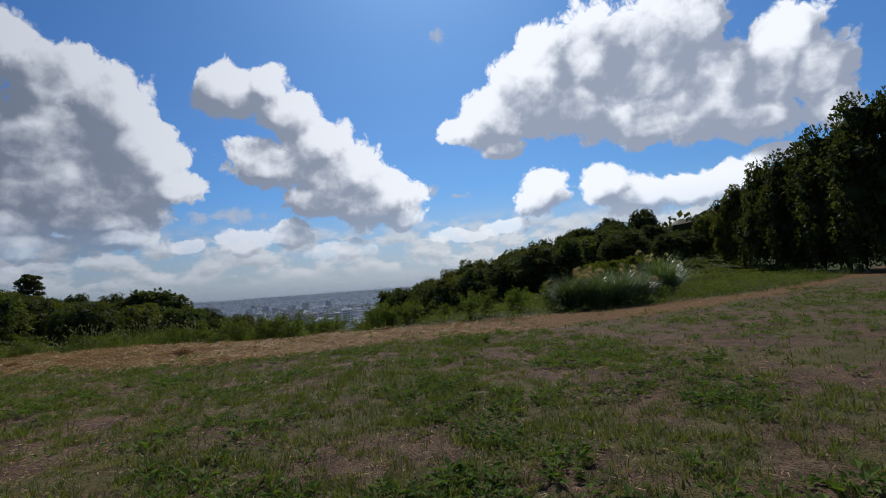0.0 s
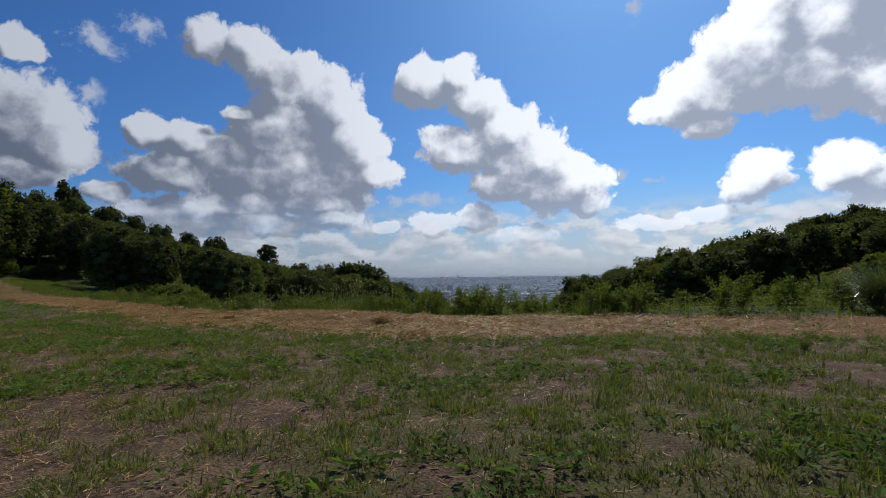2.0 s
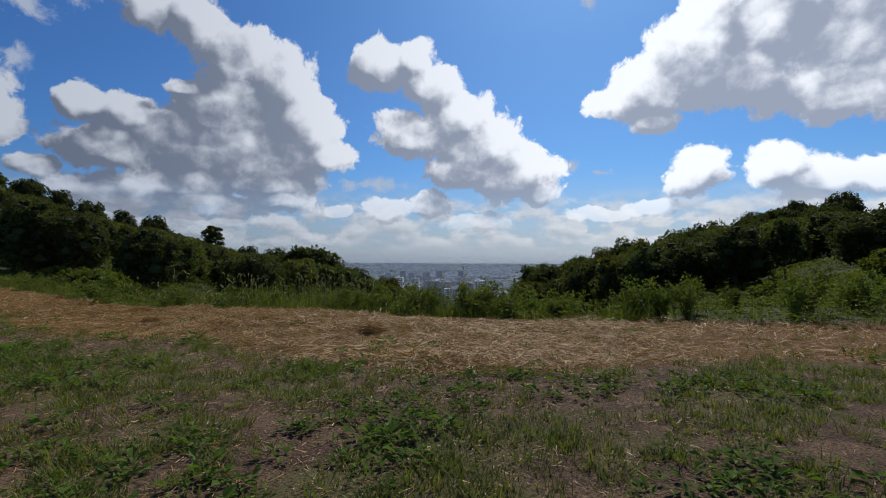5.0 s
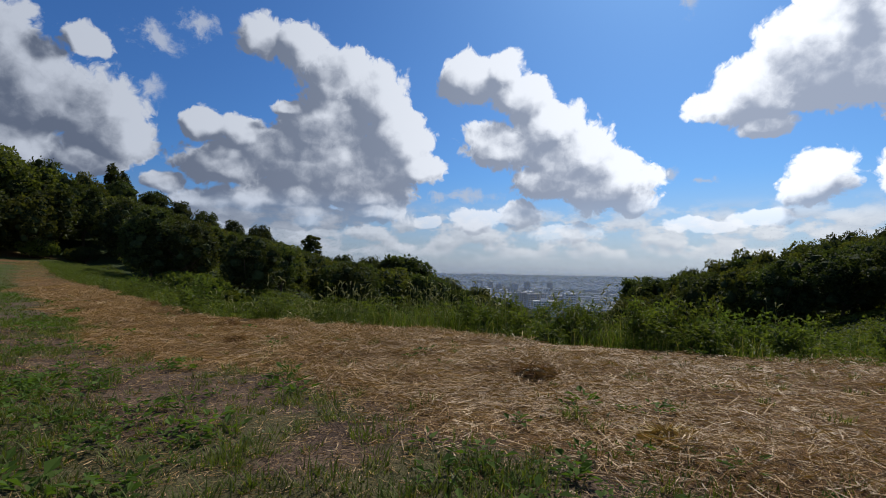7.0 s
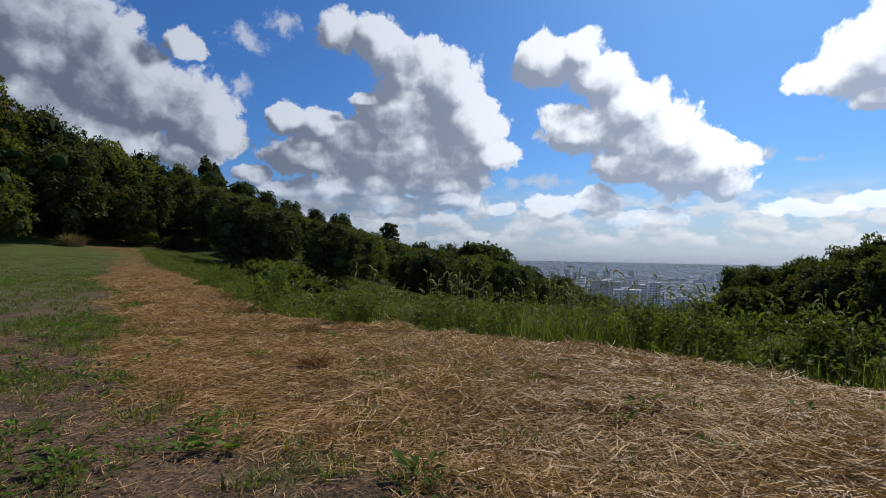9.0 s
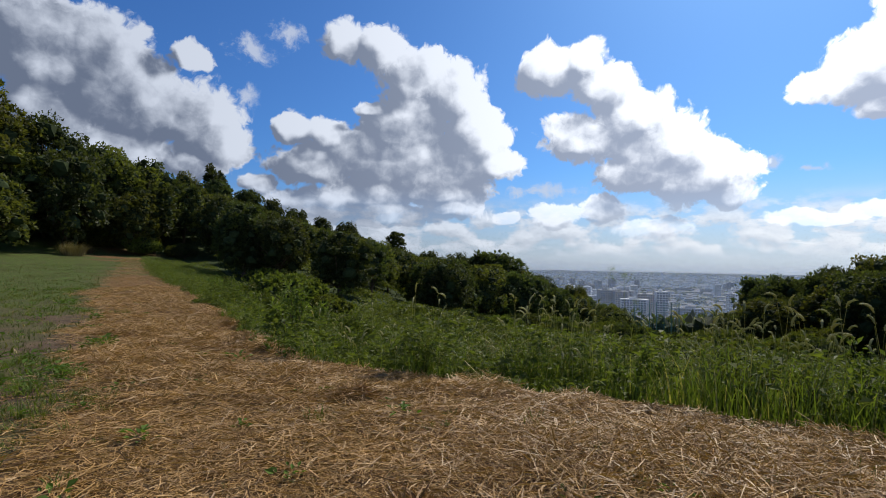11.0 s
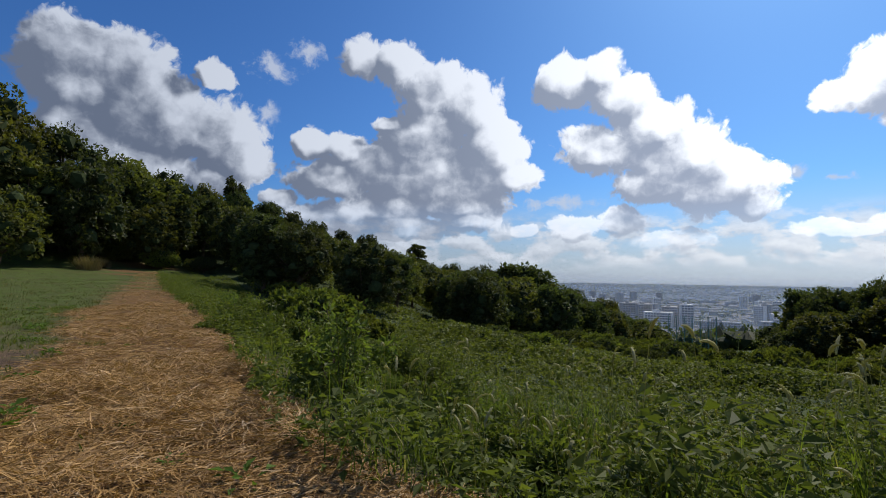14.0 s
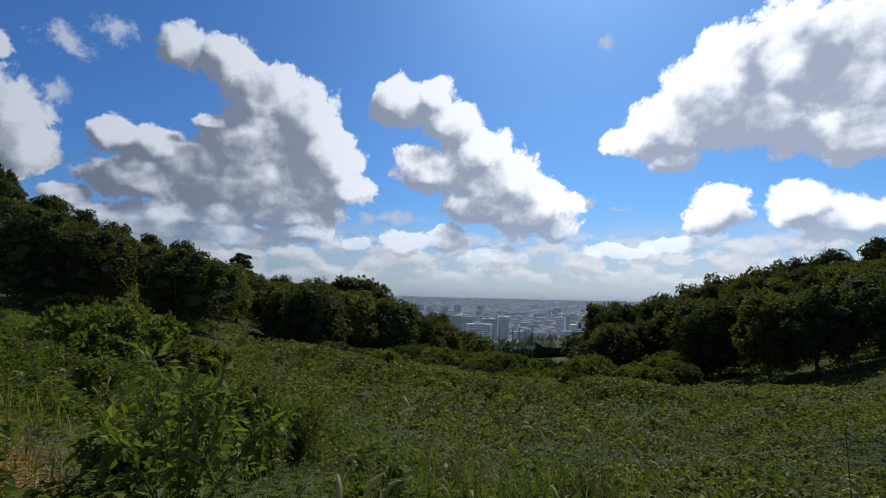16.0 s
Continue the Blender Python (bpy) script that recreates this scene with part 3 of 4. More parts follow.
def plant(kind, x, y, top=None, tall=None, pick=None, wide=1.0):
    """A tree of that kind with its foot on the ground and its top at the height top."""
    z = float(height(x, y)) - 0.1
    tall = (top - z) if tall is None else tall
    i = int(RNG.integers(len(KINDS[kind]))) if pick is None else pick
    if kind in ("oak", "copse"):
        wide = max(wide, min(7.0 / (tall * 0.7), 1.4))
    m = pose(x, y, z, 0, 0, RNG.uniform(0, 360))
    size = Vector((tall * wide, tall * wide, tall))
    ob = KINDS[kind][i]
    if ob.name in USED:
        return copy_thing(ob, m @ Matrix.Diagonal((*(q / r for q, r in zip(size, ob.scale)), 1)))
    USED.add(ob.name)
    ob.matrix_basis = m @ Matrix.Diagonal((*size, 1))
    return ob


def plant_seen(kind, eye, az, el, dist, pick=None, wide=1.0):
    x, y = eye[0] - dist * math.sin(radians(az)), eye[1] + dist * math.cos(radians(az))
    return plant(kind, x, y, eye[2] + dist * math.tan(radians(el)), pick=pick, wide=wide)


# trees that make the skyline: bearing to the left, rise and distance from three spots on the walk
MEADOW, EDGE, START = (-6.85, 13.1, 1.4), (-13.7, 20.1, 1.5), (0.0, 0.0, 1.65)
LEFT_LINE = [(66, 13.8, 95), (61.5, 11.8, 98), (57, 10.3, 103), (54, 9.2, 107), (50.7, 8.4, 113), (47.8, 8.0, 122), (44.8, 7.4, 130), (42.5, 6.6, 140), (40, 5.7, 150),
             (37.2, 4.9, 162), (25.5, 1.5, 160), (22.4, 1.3, 128), (16.4, 0.2, 113), (13.2, -1.0, 118), (9.5, -2.0, 125)]
RIGHT_LINE = [(7.5, -2.6, 130), (3.0, -4.2, 135), (-8.5, -4.4, 128), (-10.8, -2.6, 124), (-13.2, -0.9, 120), (-17.6, 0.4, 114), (-20.2, 1.4, 116), (-22.8, 2.4, 120), (-26, 3.3, 150),
              (-28.4, 4.0, 172), (-31.5, 4.8, 200), (-34.9, 5.6, 220), (-38, 6.2, 235)]
START_LINE = [(-5.4, -0.5, 142), (-8.8, 0.1, 135), (-14.8, 1.9, 126), (-19.4, 2.8, 122), (-21.8, 3.2, 119), (-24.5, 4.2, 116), (-27.2, 4.5, 116), (-29.9, 4.9, 118), (-33.4, 4.2, 96)]
NEAR_RIGHT = [(-38.5, 4.6, 74), (-41.5, 7.0, 64), (-44.2, 8.9, 58), (-46.6, 9.8, 54), (-49.4, 11.0, 50), (-52.6, 13.0, 46), (-57, 15.0, 45), (-62, 15.5, 44), (-68, 15.0, 42)]
for az, el, dist in LEFT_LINE:
    plant_seen("oak", MEADOW, az, el, dist, wide=0.95)
plant_seen("oak", MEADOW, 34.6, 4.5, 172, pick=2, wide=0.9)
plant_seen("pine", MEADOW, 29.1, 3.6, 208, wide=1.1)
plant_seen("spire", MEADOW, 48.3, 9.6, 138)
plant_seen("spire", MEADOW, 47.4, 9.0, 139)
for az, el, dist in ((19.8, 1.2, 113), (18.6, 1.5, 112), (17.3, 1.2, 112), (21.0, 0.8, 114)):
    plant_seen("thin", MEADOW, az, el, dist, wide=1.2)
for az, el, dist in RIGHT_LINE:
    plant_seen("oak", EDGE, az, el, dist, wide=0.95)
for az, el, dist in START_LINE:
    plant_seen("oak", START, az, el, dist, wide=0.8)
    for k in range(2):
        plant_seen("thin", START, az + RNG.uniform(-1.6, 1.6), el - RNG.uniform(0.0, 0.6), dist + RNG.uniform(-6, 6), wide=1.1)
for az, el, dist in NEAR_RIGHT:
    plant_seen("fine", START, az, el, dist, wide=0.8)

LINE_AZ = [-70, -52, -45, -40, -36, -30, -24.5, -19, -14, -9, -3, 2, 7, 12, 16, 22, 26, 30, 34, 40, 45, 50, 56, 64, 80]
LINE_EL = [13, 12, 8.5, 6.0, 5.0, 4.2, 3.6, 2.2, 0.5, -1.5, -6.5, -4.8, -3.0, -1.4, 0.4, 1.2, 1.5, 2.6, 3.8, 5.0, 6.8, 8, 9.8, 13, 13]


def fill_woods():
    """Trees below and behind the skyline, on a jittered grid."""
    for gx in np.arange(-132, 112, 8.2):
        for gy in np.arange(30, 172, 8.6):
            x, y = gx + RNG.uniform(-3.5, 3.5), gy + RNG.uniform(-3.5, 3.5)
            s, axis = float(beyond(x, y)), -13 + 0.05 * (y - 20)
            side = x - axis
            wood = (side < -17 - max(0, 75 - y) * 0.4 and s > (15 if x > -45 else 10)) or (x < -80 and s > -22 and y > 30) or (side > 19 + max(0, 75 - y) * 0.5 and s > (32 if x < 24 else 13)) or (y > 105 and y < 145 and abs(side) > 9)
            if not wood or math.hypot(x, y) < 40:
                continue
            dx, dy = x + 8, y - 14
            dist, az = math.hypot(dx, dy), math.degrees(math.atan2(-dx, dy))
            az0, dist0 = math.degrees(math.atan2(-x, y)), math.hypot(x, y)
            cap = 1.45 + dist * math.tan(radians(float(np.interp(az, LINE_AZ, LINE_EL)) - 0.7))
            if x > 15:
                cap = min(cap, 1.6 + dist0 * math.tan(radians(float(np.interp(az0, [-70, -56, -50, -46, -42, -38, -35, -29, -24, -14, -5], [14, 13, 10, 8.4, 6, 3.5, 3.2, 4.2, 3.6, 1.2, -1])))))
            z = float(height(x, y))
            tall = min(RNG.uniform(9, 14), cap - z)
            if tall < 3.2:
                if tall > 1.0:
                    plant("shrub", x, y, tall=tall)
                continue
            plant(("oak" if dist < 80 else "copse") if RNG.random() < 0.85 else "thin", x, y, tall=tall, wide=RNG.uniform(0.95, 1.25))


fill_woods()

# low shrubs on the floor of the valley, in front of the woods
for i in range(74):
    y = RNG.uniform(62, 104)
    x = -13 + 0.05 * (y - 20) + RNG.uniform(-24, 24) * (0.55 + (y - 62) / 80)
    plant("shrub", x, y, tall=RNG.uniform(2.2, 4.2) if y > 72 else RNG.uniform(0.9, 1.8))
for i in range(22):
    plant("shrub", -31 + 1.25 * i + RNG.uniform(-0.8, 0.8), 66 + RNG.uniform(-4, 5), tall=RNG.uniform(1.7, 2.7))
for i in range(20):
    plant("shrub", -76 - 3.2 * i * RNG.uniform(0.8, 1.2), 70 - 1.6 * i + RNG.uniform(-4, 4), tall=RNG.uniform(1.4, 3.2))
for x, y, tall in ((-22.8, 31.2, 1.9), (-24.3, 32.4, 1.8), (-25.6, 33.2, 1.5), (-21.5, 31.8, 1.4), (-30, 38, 1.5), (17.5, 33, 2.2), (22, 36, 2.4), (12, 34, 1.6)):
    plant("shrub", x, y, tall=tall, pick=1)

# ------------------------------------------------------------ meadow plants


def on_ground(x, y, sink=0.0):
    return np.stack([x, y, height(x, y) - sink], 1)


def turf(n, box, low, high, width, seed, segs=2):
    rng = np.random.default_rng(seed)
    x, y = scatter(n, *box, rng)
    keep = rng.random(n) < cover_mask(x, y) * (beyond(x, y) < 0.5) * (0.35 + 0.65 * step(fbm(x, y, 0.32, 65, 2), 0.35, 0.6))
    x, y = x[keep], y[keep]
    k = len(x)
    thick = 0.35 + 1.2 * step(fbm(x, y, 0.45, 61, 2), 0.3, 0.75)
    return blades(on_ground(x, y, 0.01), rng.uniform(low, high, k) * thick, rng.uniform(0, 6.28, k), rng.uniform(0.1, 0.9, k), rng.uniform(0.7, 1.3, k) * width, segs, 0.8)


def rosettes(n, box, seed, low=0.03, high=0.075):
    """Flat broadleaved weeds among the turf."""
    rng = np.random.default_rng(seed)
    x, y = scatter(n, *box, rng)
    keep = (rng.random(n) < step(fbm(x, y, 1.3, 71, 3), 0.42, 0.66)) & (beyond(x, y) < 0) & (rng.random(n) > 0.92 * straw_mask(x, y))
    x, y = x[keep], y[keep]
    per = 18
    k = len(x) * per
    size = np.repeat(rng.uniform(0.6, 1.7, len(x)), per)
    a = rng.uniform(0, 6.28, k)
    r = rng.random(k) * 0.12 * size
    px, py = np.repeat(x, per) + np.cos(a) * r, np.repeat(y, per) + np.sin(a) * r
    base = on_ground(px, py)
    base[:, 2] += rng.uniform(0.005, 0.06, k) * size
    way = np.stack([np.cos(a), np.sin(a), rng.uniform(0.0, 0.8, k)], 1)
    L = rng.uniform(low, high, k) * size
    return leaves(base, way, np.tile([0, 0, 1.0], (k, 1)) + rng.normal(size=(k, 3)) * 0.25, L, L * rng.uniform(0.4, 0.7, k))


def tufts(n, box, seed):
    """Fuller tufts of grass that stand out of the turf."""
    rng = np.random.default_rng(seed)
    x, y = scatter(n, *box, rng)
    keep = (beyond(x, y) < 0) & (rng.random(n) < 0.25 + 0.75 * cover_mask(x, y)) & (rng.random(n) > 0.85 * straw_mask(x, y))
    x, y = x[keep], y[keep]
    per = 34
    size = np.repeat(rng.uniform(0.5, 1.5, len(x)), per)
    k = len(x) * per
    a, r = rng.uniform(0, 6.28, k), np.sqrt(rng.random(k)) * 0.1 * size
    px, py = np.repeat(x, per) + np.cos(a) * r, np.repeat(y, per) + np.sin(a) * r
    return blades(on_ground(px, py, 0.01), rng.uniform(0.05, 0.14, k) * size, a + rng.normal(size=k), rng.uniform(0.2, 0.9, k), 0.0085 * rng.uniform(0.7, 1.3, k), 2, 0.9)


stuff("grass_tufts", join([tufts(9500, (-17, 6, 1.5, 20), 105), tufts(8500, (-34, 24, -4, 30), 106)]), M_WEED, "fuller green grass tufts scattered over the meadow", "grass")
stuff("meadow_grass", join([turf(210000, (-17, 5, 1.5, 20), 0.03, 0.085, 0.0075, 101), turf(200000, (-34, 22, -4, 32), 0.04, 0.1, 0.014, 102),
                            turf(70000, (-80, 40, -10, 60), 0.06, 0.12, 0.03, 103), turf(120000, (-62, -17, 12, 50), 0.05, 0.11, 0.018, 104)]), M_TURF, "short patchy green turf of the mown meadow", "grass")
stuff("meadow_weeds", join([rosettes(6500, (-18, 6, 1.2, 21), 111, 0.03, 0.07), rosettes(9000, (-34, 22, -4, 30), 112, 0.035, 0.085)]), M_CLOVER, "flat broadleaved weeds growing among the turf", "weeds")


def straw_litter(n, box, seed, longest, width, all_over=0.0):
    rng = np.random.default_rng(seed)
    x, y = scatter(n, *box, rng)
    if not all_over:
        low, high = np.interp(x, NEAR_X, NEAR_Y) - 1.5, np.interp(x, EDGE_X, EDGE_Y) + 0.6
        y = low + (high - low) * rng.random(n)
    keep = rng.random(n) < np.maximum(straw_mask(x, y), all_over) * (beyond(x, y) < 0.6) * (0.35 + 0.9 * fbm(x, y, 1.3, 81, 3)) * np.interp(x, [-6, -2, 4], [1, 0.4, 0.25])
    x, y = x[keep], y[keep]
    k = len(x)
    L = rng.uniform(0.25, 1.0, k) ** 1.5 * longest
    flow = fbm(x, y, 2.0, 91, 2) * 9
    a = flow + rng.normal(size=k) * 1.15
    lift = step(fbm(x, y, 1.1, 95, 3), 0.35, 0.75) * 0.16 * straw_mask(x, y) + 0.01
    tilt = rng.normal(size=k) * (0.1 + lift * 2)
    base = on_ground(x, y)
    base[:, 2] += 0.006 + rng.random(k) * lift
    d = np.stack([np.cos(a) * np.cos(tilt), np.sin(a) * np.cos(tilt), np.sin(tilt)], 1)
    side = unit(np.cross(d, rand_dirs(k, rng, 1.5)))
    bow = rng.normal(size=k)[:, None] * 0.16 * np.stack([-np.sin(a), np.cos(a), 0.6 * np.ones(k)], 1)
    w = (rng.uniform(0.6, 1.4, k) * width)[:, None]
    L = L[:, None]
    p0, p1, p2 = base - d * L * 0.5, base + bow * L * 0.5, base + d * L * 0.5
    for p in (p0, p1, p2):
        p[:, 2] = np.maximum(p[:, 2], base[:, 2] - 0.03)
    v = np.stack([p0 - side * w * 0.5, p0 + side * w * 0.5, p1 - side * w * 0.5, p1 + side * w * 0.5, p2 - side * w * 0.25, p2 + side * w * 0.25], 1).reshape(-1, 3)
    f = np.array([[0, 1, 3], [0, 3, 2], [2, 3, 5], [2, 5, 4]])
    return v, (f[None] + (np.arange(k) * 6)[:, None, None]).reshape(-1, 3)


stuff("straw", join([straw_litter(230000, (-20, 0, 0, 1), 121, 0.3, 0.005), straw_litter(90000, (-34, 4, 0, 1), 122, 0.4, 0.007), straw_litter(70000, (-75, 26, 0, 1), 124, 0.26, 0.007),
                     straw_litter(240000, (-16, 7, 1.2, 19), 123, 0.13, 0.0045, 0.75)]), M_STRAW, "loose golden straw left lying by the mower", "straw")

# ------------------------------------------------------------ tall weeds along the edge


def belt(n, x0, x1, s0, s1, rng, fade=1.0):
    """Spots past the foot of the weeds."""
    x = rng.uniform(x0, x1, n)
    s = s0 + (s1 - s0) * rng.random(n) ** fade
    rag = (fbm(x, x * 0 + 3.0, 1.6, 131, 3) - 0.5) * 1.4
    y = np.interp(x, EDGE_X, EDGE_Y) + (s + rag * np.clip(1 - s / 2, 0, 1)) / 0.86
    return x, y, s


def stand_height(x, y, s):
    """How tall the weeds stand there."""
    h = 0.22 + 0.72 * step(fbm(x, y, 1.2, 141, 3), 0.36, 0.64)
    h = h * np.interp(x, [-70, -30, -16, -12, -4, 1, 6, 40], [0.8, 0.75, 0.9, 1.0, 1.0, 0.9, 0.7, 0.6])
    return h * (0.62 + 0.38 * step(s, 0.0, 0.7)) * (1 - 0.35 * step(s, 3.5, 7))


def long_grass(n, x0, x1, s0, s1, width, seed):
    rng = np.random.default_rng(seed)
    x, y, s = belt(n, x0, x1, s0, s1, rng, 1.2)
    h = stand_height(x, y, s)
    return blades(on_ground(x, y, 0.03), h * rng.uniform(0.6, 1.25, n), rng.uniform(0, 6.28, n), rng.uniform(0.02, 0.35, n), width * rng.uniform(0.6, 1.4, n), 4, rng.uniform(0.4, 1.9, n)[:, None])


def herbs(n, x0, x1, s0, s1, size, seed):
    """Leaves of the herbs that stand between the grasses."""
    rng = np.random.default_rng(seed)
    x, y, s = belt(n, x0, x1, s0, s1, rng, 1.1)
    keep = rng.random(n) < step(fbm(x, y, 1.5, 151, 3), 0.42, 0.58) * 0.85 + 0.15
    x, y, s = x[keep], y[keep], s[keep]
    k = len(x)
    base = on_ground(x, y)
    base[:, 2] += stand_height(x, y, s) * (1 - rng.random(k) ** 2.2) * 0.95
    a = rng.uniform(0, 6.28, k)
    L = size * rng.uniform(0.5, 1.5, k)
    return leaves(base, np.stack([np.cos(a), np.sin(a), rng.uniform(-0.5, 0.5, k)], 1), rand_dirs(k, rng, 1.6), L, L * rng.uniform(0.35, 0.7, k))


stuff("long_grass", join([long_grass(15000, -24, 1, 0.1, 6.5, 0.012, 161), long_grass(5000, -15, -7, 0.8, 5.0, 0.011, 164), long_grass(11000, -70, -22, 0.1, 7, 0.018, 162), long_grass(6000, 0, 34, 0.1, 14, 0.018, 163)]),
      M_WEED, "tall rough green grass along the edge of the meadow", "grass")
stuff("leafy_weeds", join([herbs(100000, -24, 1, 0.0, 7.0, 0.06, 171), herbs(50000, -24, 1, 0.0, 6.0, 0.095, 174), herbs(90000, -70, -22, 0.1, 9, 0.1, 172), herbs(90000, 0, 34, 0.1, 18, 0.095, 173)]),
      M_WEED_DARK, "leafy green herbs crowding between the tall grasses", "weeds")


def foxtails(n, x0, x1, s0, s1, seed):
    """Nodding bristly seed heads on thin stalks."""
    rng = np.random.default_rng(seed)
    x, y, s = belt(n, x0, x1, s0, s1, rng)
    h = stand_height(x, y, s) * rng.uniform(0.95, 1.2, n) + rng.uniform(0.02, 0.28, n)
    root = on_ground(x, y)
    parts = []
    for i in range(n):
        a, L = rng.uniform(0, 6.28), rng.uniform(0.1, 0.19)
        d = np.array([math.cos(a), math.sin(a), 0])
        top = root[i] + np.array([0, 0, h[i]]) + d * h[i] * 0.12
        parts.append(tube(np.stack([root[i], root[i] * 0.5 + top * 0.5 - d * 0.02, top]), [0.0035, 0.003, 0.0025], 3))
        ts = np.linspace(0, 1, 6)
        bend = rng.uniform(0.9, 2.2)
        ang = ts * bend
        path = top + np.cumsum(np.stack([np.sin(ang)[:, None] * d + np.cos(ang)[:, None] * np.array([0, 0, 1.0])], 0)[0] * L / 5, 0)
        parts.append(tube(path, np.array([0.005, 0.01, 0.0115, 0.011, 0.0085, 0.003]) * rng.uniform(0.9, 1.3), 5))
        k = 26
        t = rng.random(k)
        at = np.stack([np.interp(t, ts, path[:, c]) for c in range(3)], 1)
        out = rand_dirs(k, rng)
        parts.append(leaves(at, out, rand_dirs(k, rng), np.full(k, 0.028), np.full(k, 0.003), 0.0))
    return join(parts)


stuff("foxtail_grass", join([foxtails(460, -14.5, -2, 0.5, 4.0, 181), foxtails(240, -24, 0, 0.6, 5.0, 182), foxtails(220, -13, -8, 0.9, 3.6, 183)]), M_FOX, "pale nodding foxtail seed heads above the weeds", "grass")

# vines that cover the slope below


def vine_cover(n, box, size, seed, s0, s1):
    rng = np.random.default_rng(seed)
    x, y = scatter(n, *box, rng)
    s = beyond(x, y)
    keep = (s > s0) & (s < s1)
    x, y = x[keep], y[keep]
    k = len(x)
    mound = fbm(x, y, 3.0, 191, 4)
    base = on_ground(x, y)
    base[:, 2] += step(mound, 0.3, 0.72) * 2.0 * (0.86 + 0.14 * rng.random(k)) * np.interp(x, [-4, 10], [1, 0.35]) * np.interp(s[keep], [4, 13], [0.2, 1])
    a = rng.uniform(0, 6.28, k)
    L = size * rng.uniform(0.6, 1.4, k)
    return leaves(base, np.stack([np.cos(a), np.sin(a), rng.uniform(-0.6, 0.25, k)], 1), rand_dirs(k, rng, 1.3), L, L * rng.uniform(0.7, 1.0, k), 0.1)


stuff("vines", join([vine_cover(200000, (-48, 10, 23, 46), 0.1, 201, 4.0, 26), vine_cover(170000, (-70, 40, 40, 110), 0.22, 202, 10, 80),
                     vine_cover(30000, (8, 50, 24, 60), 0.2, 203, 6, 40)]), M_KUDZU, "broad-leaved vines smothering the slope below the meadow", "vines")

# ------------------------------------------------------------ single plants on the meadow's edge


def pampas(x, y, tall, seed, plumes):
    rng = np.random.default_rng(seed)
    root = new("pampas_grass")
    tagged(root, "big tuft of pampas grass with pale pinkish plumes", "pampas grass", "pampas tufts")
    root.matrix_basis = pose(x, y, float(height(x, y)) - 0.03)
    n = 1500
    a, r = rng.uniform(0, 6.28, n), np.sqrt(rng.random(n)) * 0.2 * tall
    foot = np.stack([np.cos(a) * r, np.sin(a) * r, np.zeros(n)], 1)
    turn = a + rng.normal(size=n) * 0.7
    part("leaves", mesh_np("leaves", *blades(foot, tall * rng.uniform(0.6, 1.35, n), turn, rng.uniform(0.02, 0.75, n), 0.03 * rng.uniform(0.6, 1.4, n), 5, rng.uniform(0.5, 2.2, n)[:, None]), [M_PAMPAS]), root)
    for i in range(plumes):
        a, lean = rng.uniform(0, 6.28), rng.uniform(0.1, 0.5)
        d = np.array([math.cos(a), math.sin(a), 0])
        h = tall * rng.uniform(0.85, 1.2)
        top = d * (0.3 + lean) * tall * 0.8 + np.array([0, 0, h])
        stem = tube(np.stack([d * 0.15, top * 0.5 + np.array([0, 0, 0.1]), top]), [0.006, 0.005, 0.003], 4)
        ts = np.linspace(0, 1, 6)[:, None]
        axis = top + d * ts * 0.3 + np.array([0, 0, 1.0]) * (0.18 * ts - 0.32 * ts**2)
        k = 150
        t = rng.random(k)
        at = np.stack([np.interp(t, ts[:, 0], axis[:, c]) for c in range(3)], 1)
        out = unit(rand_dirs(k, rng) + d * 0.8 + np.array([0, 0, -0.3]))
        hair = leaves(at, out, rand_dirs(k, rng), rng.uniform(0.06, 0.14, k), np.full(k, 0.008), 0.0)
        part("plume", mesh_np("plume", *join([stem, hair]), [M_PLUME]), root, "pale feathery plume")
    return root


for k, (x, y, tall, plumes) in enumerate(((9.3, 20.3, 1.45, 8), (10.5, 20.5, 1.6, 9), (11.9, 21.0, 1.55, 6), (13.4, 21.8, 1.3, 3), (16.5, 24.5, 2.1, 9))):
    pampas(x, y, tall, 211 + k, plumes)


def brush(x, y, tall, seed):
    rng = np.random.default_rng(seed)
    root = new("brush_tuft")
    tagged(root, "dry brown brush tuft beside the end of the path", "brush", "brush tufts")
    root.matrix_basis = pose(x, y, float(height(x, y)) - 0.03)
    n = 700
    a, r = rng.uniform(0, 6.28, n), rng.random(n) * 0.6 * tall
    foot = np.stack([np.cos(a) * r, np.sin(a) * r, np.zeros(n)], 1)
    part("dry_tuft", mesh_np("dry_tuft", *blades(foot, tall * rng.uniform(0.6, 1.1, n), a, rng.uniform(0.1, 0.6, n), np.full(n, 0.05), 3, 0.7), [M_DRY]), root)


brush(-80, 56.5, 2.2, 221)
brush(-83, 60, 1.4, 222)


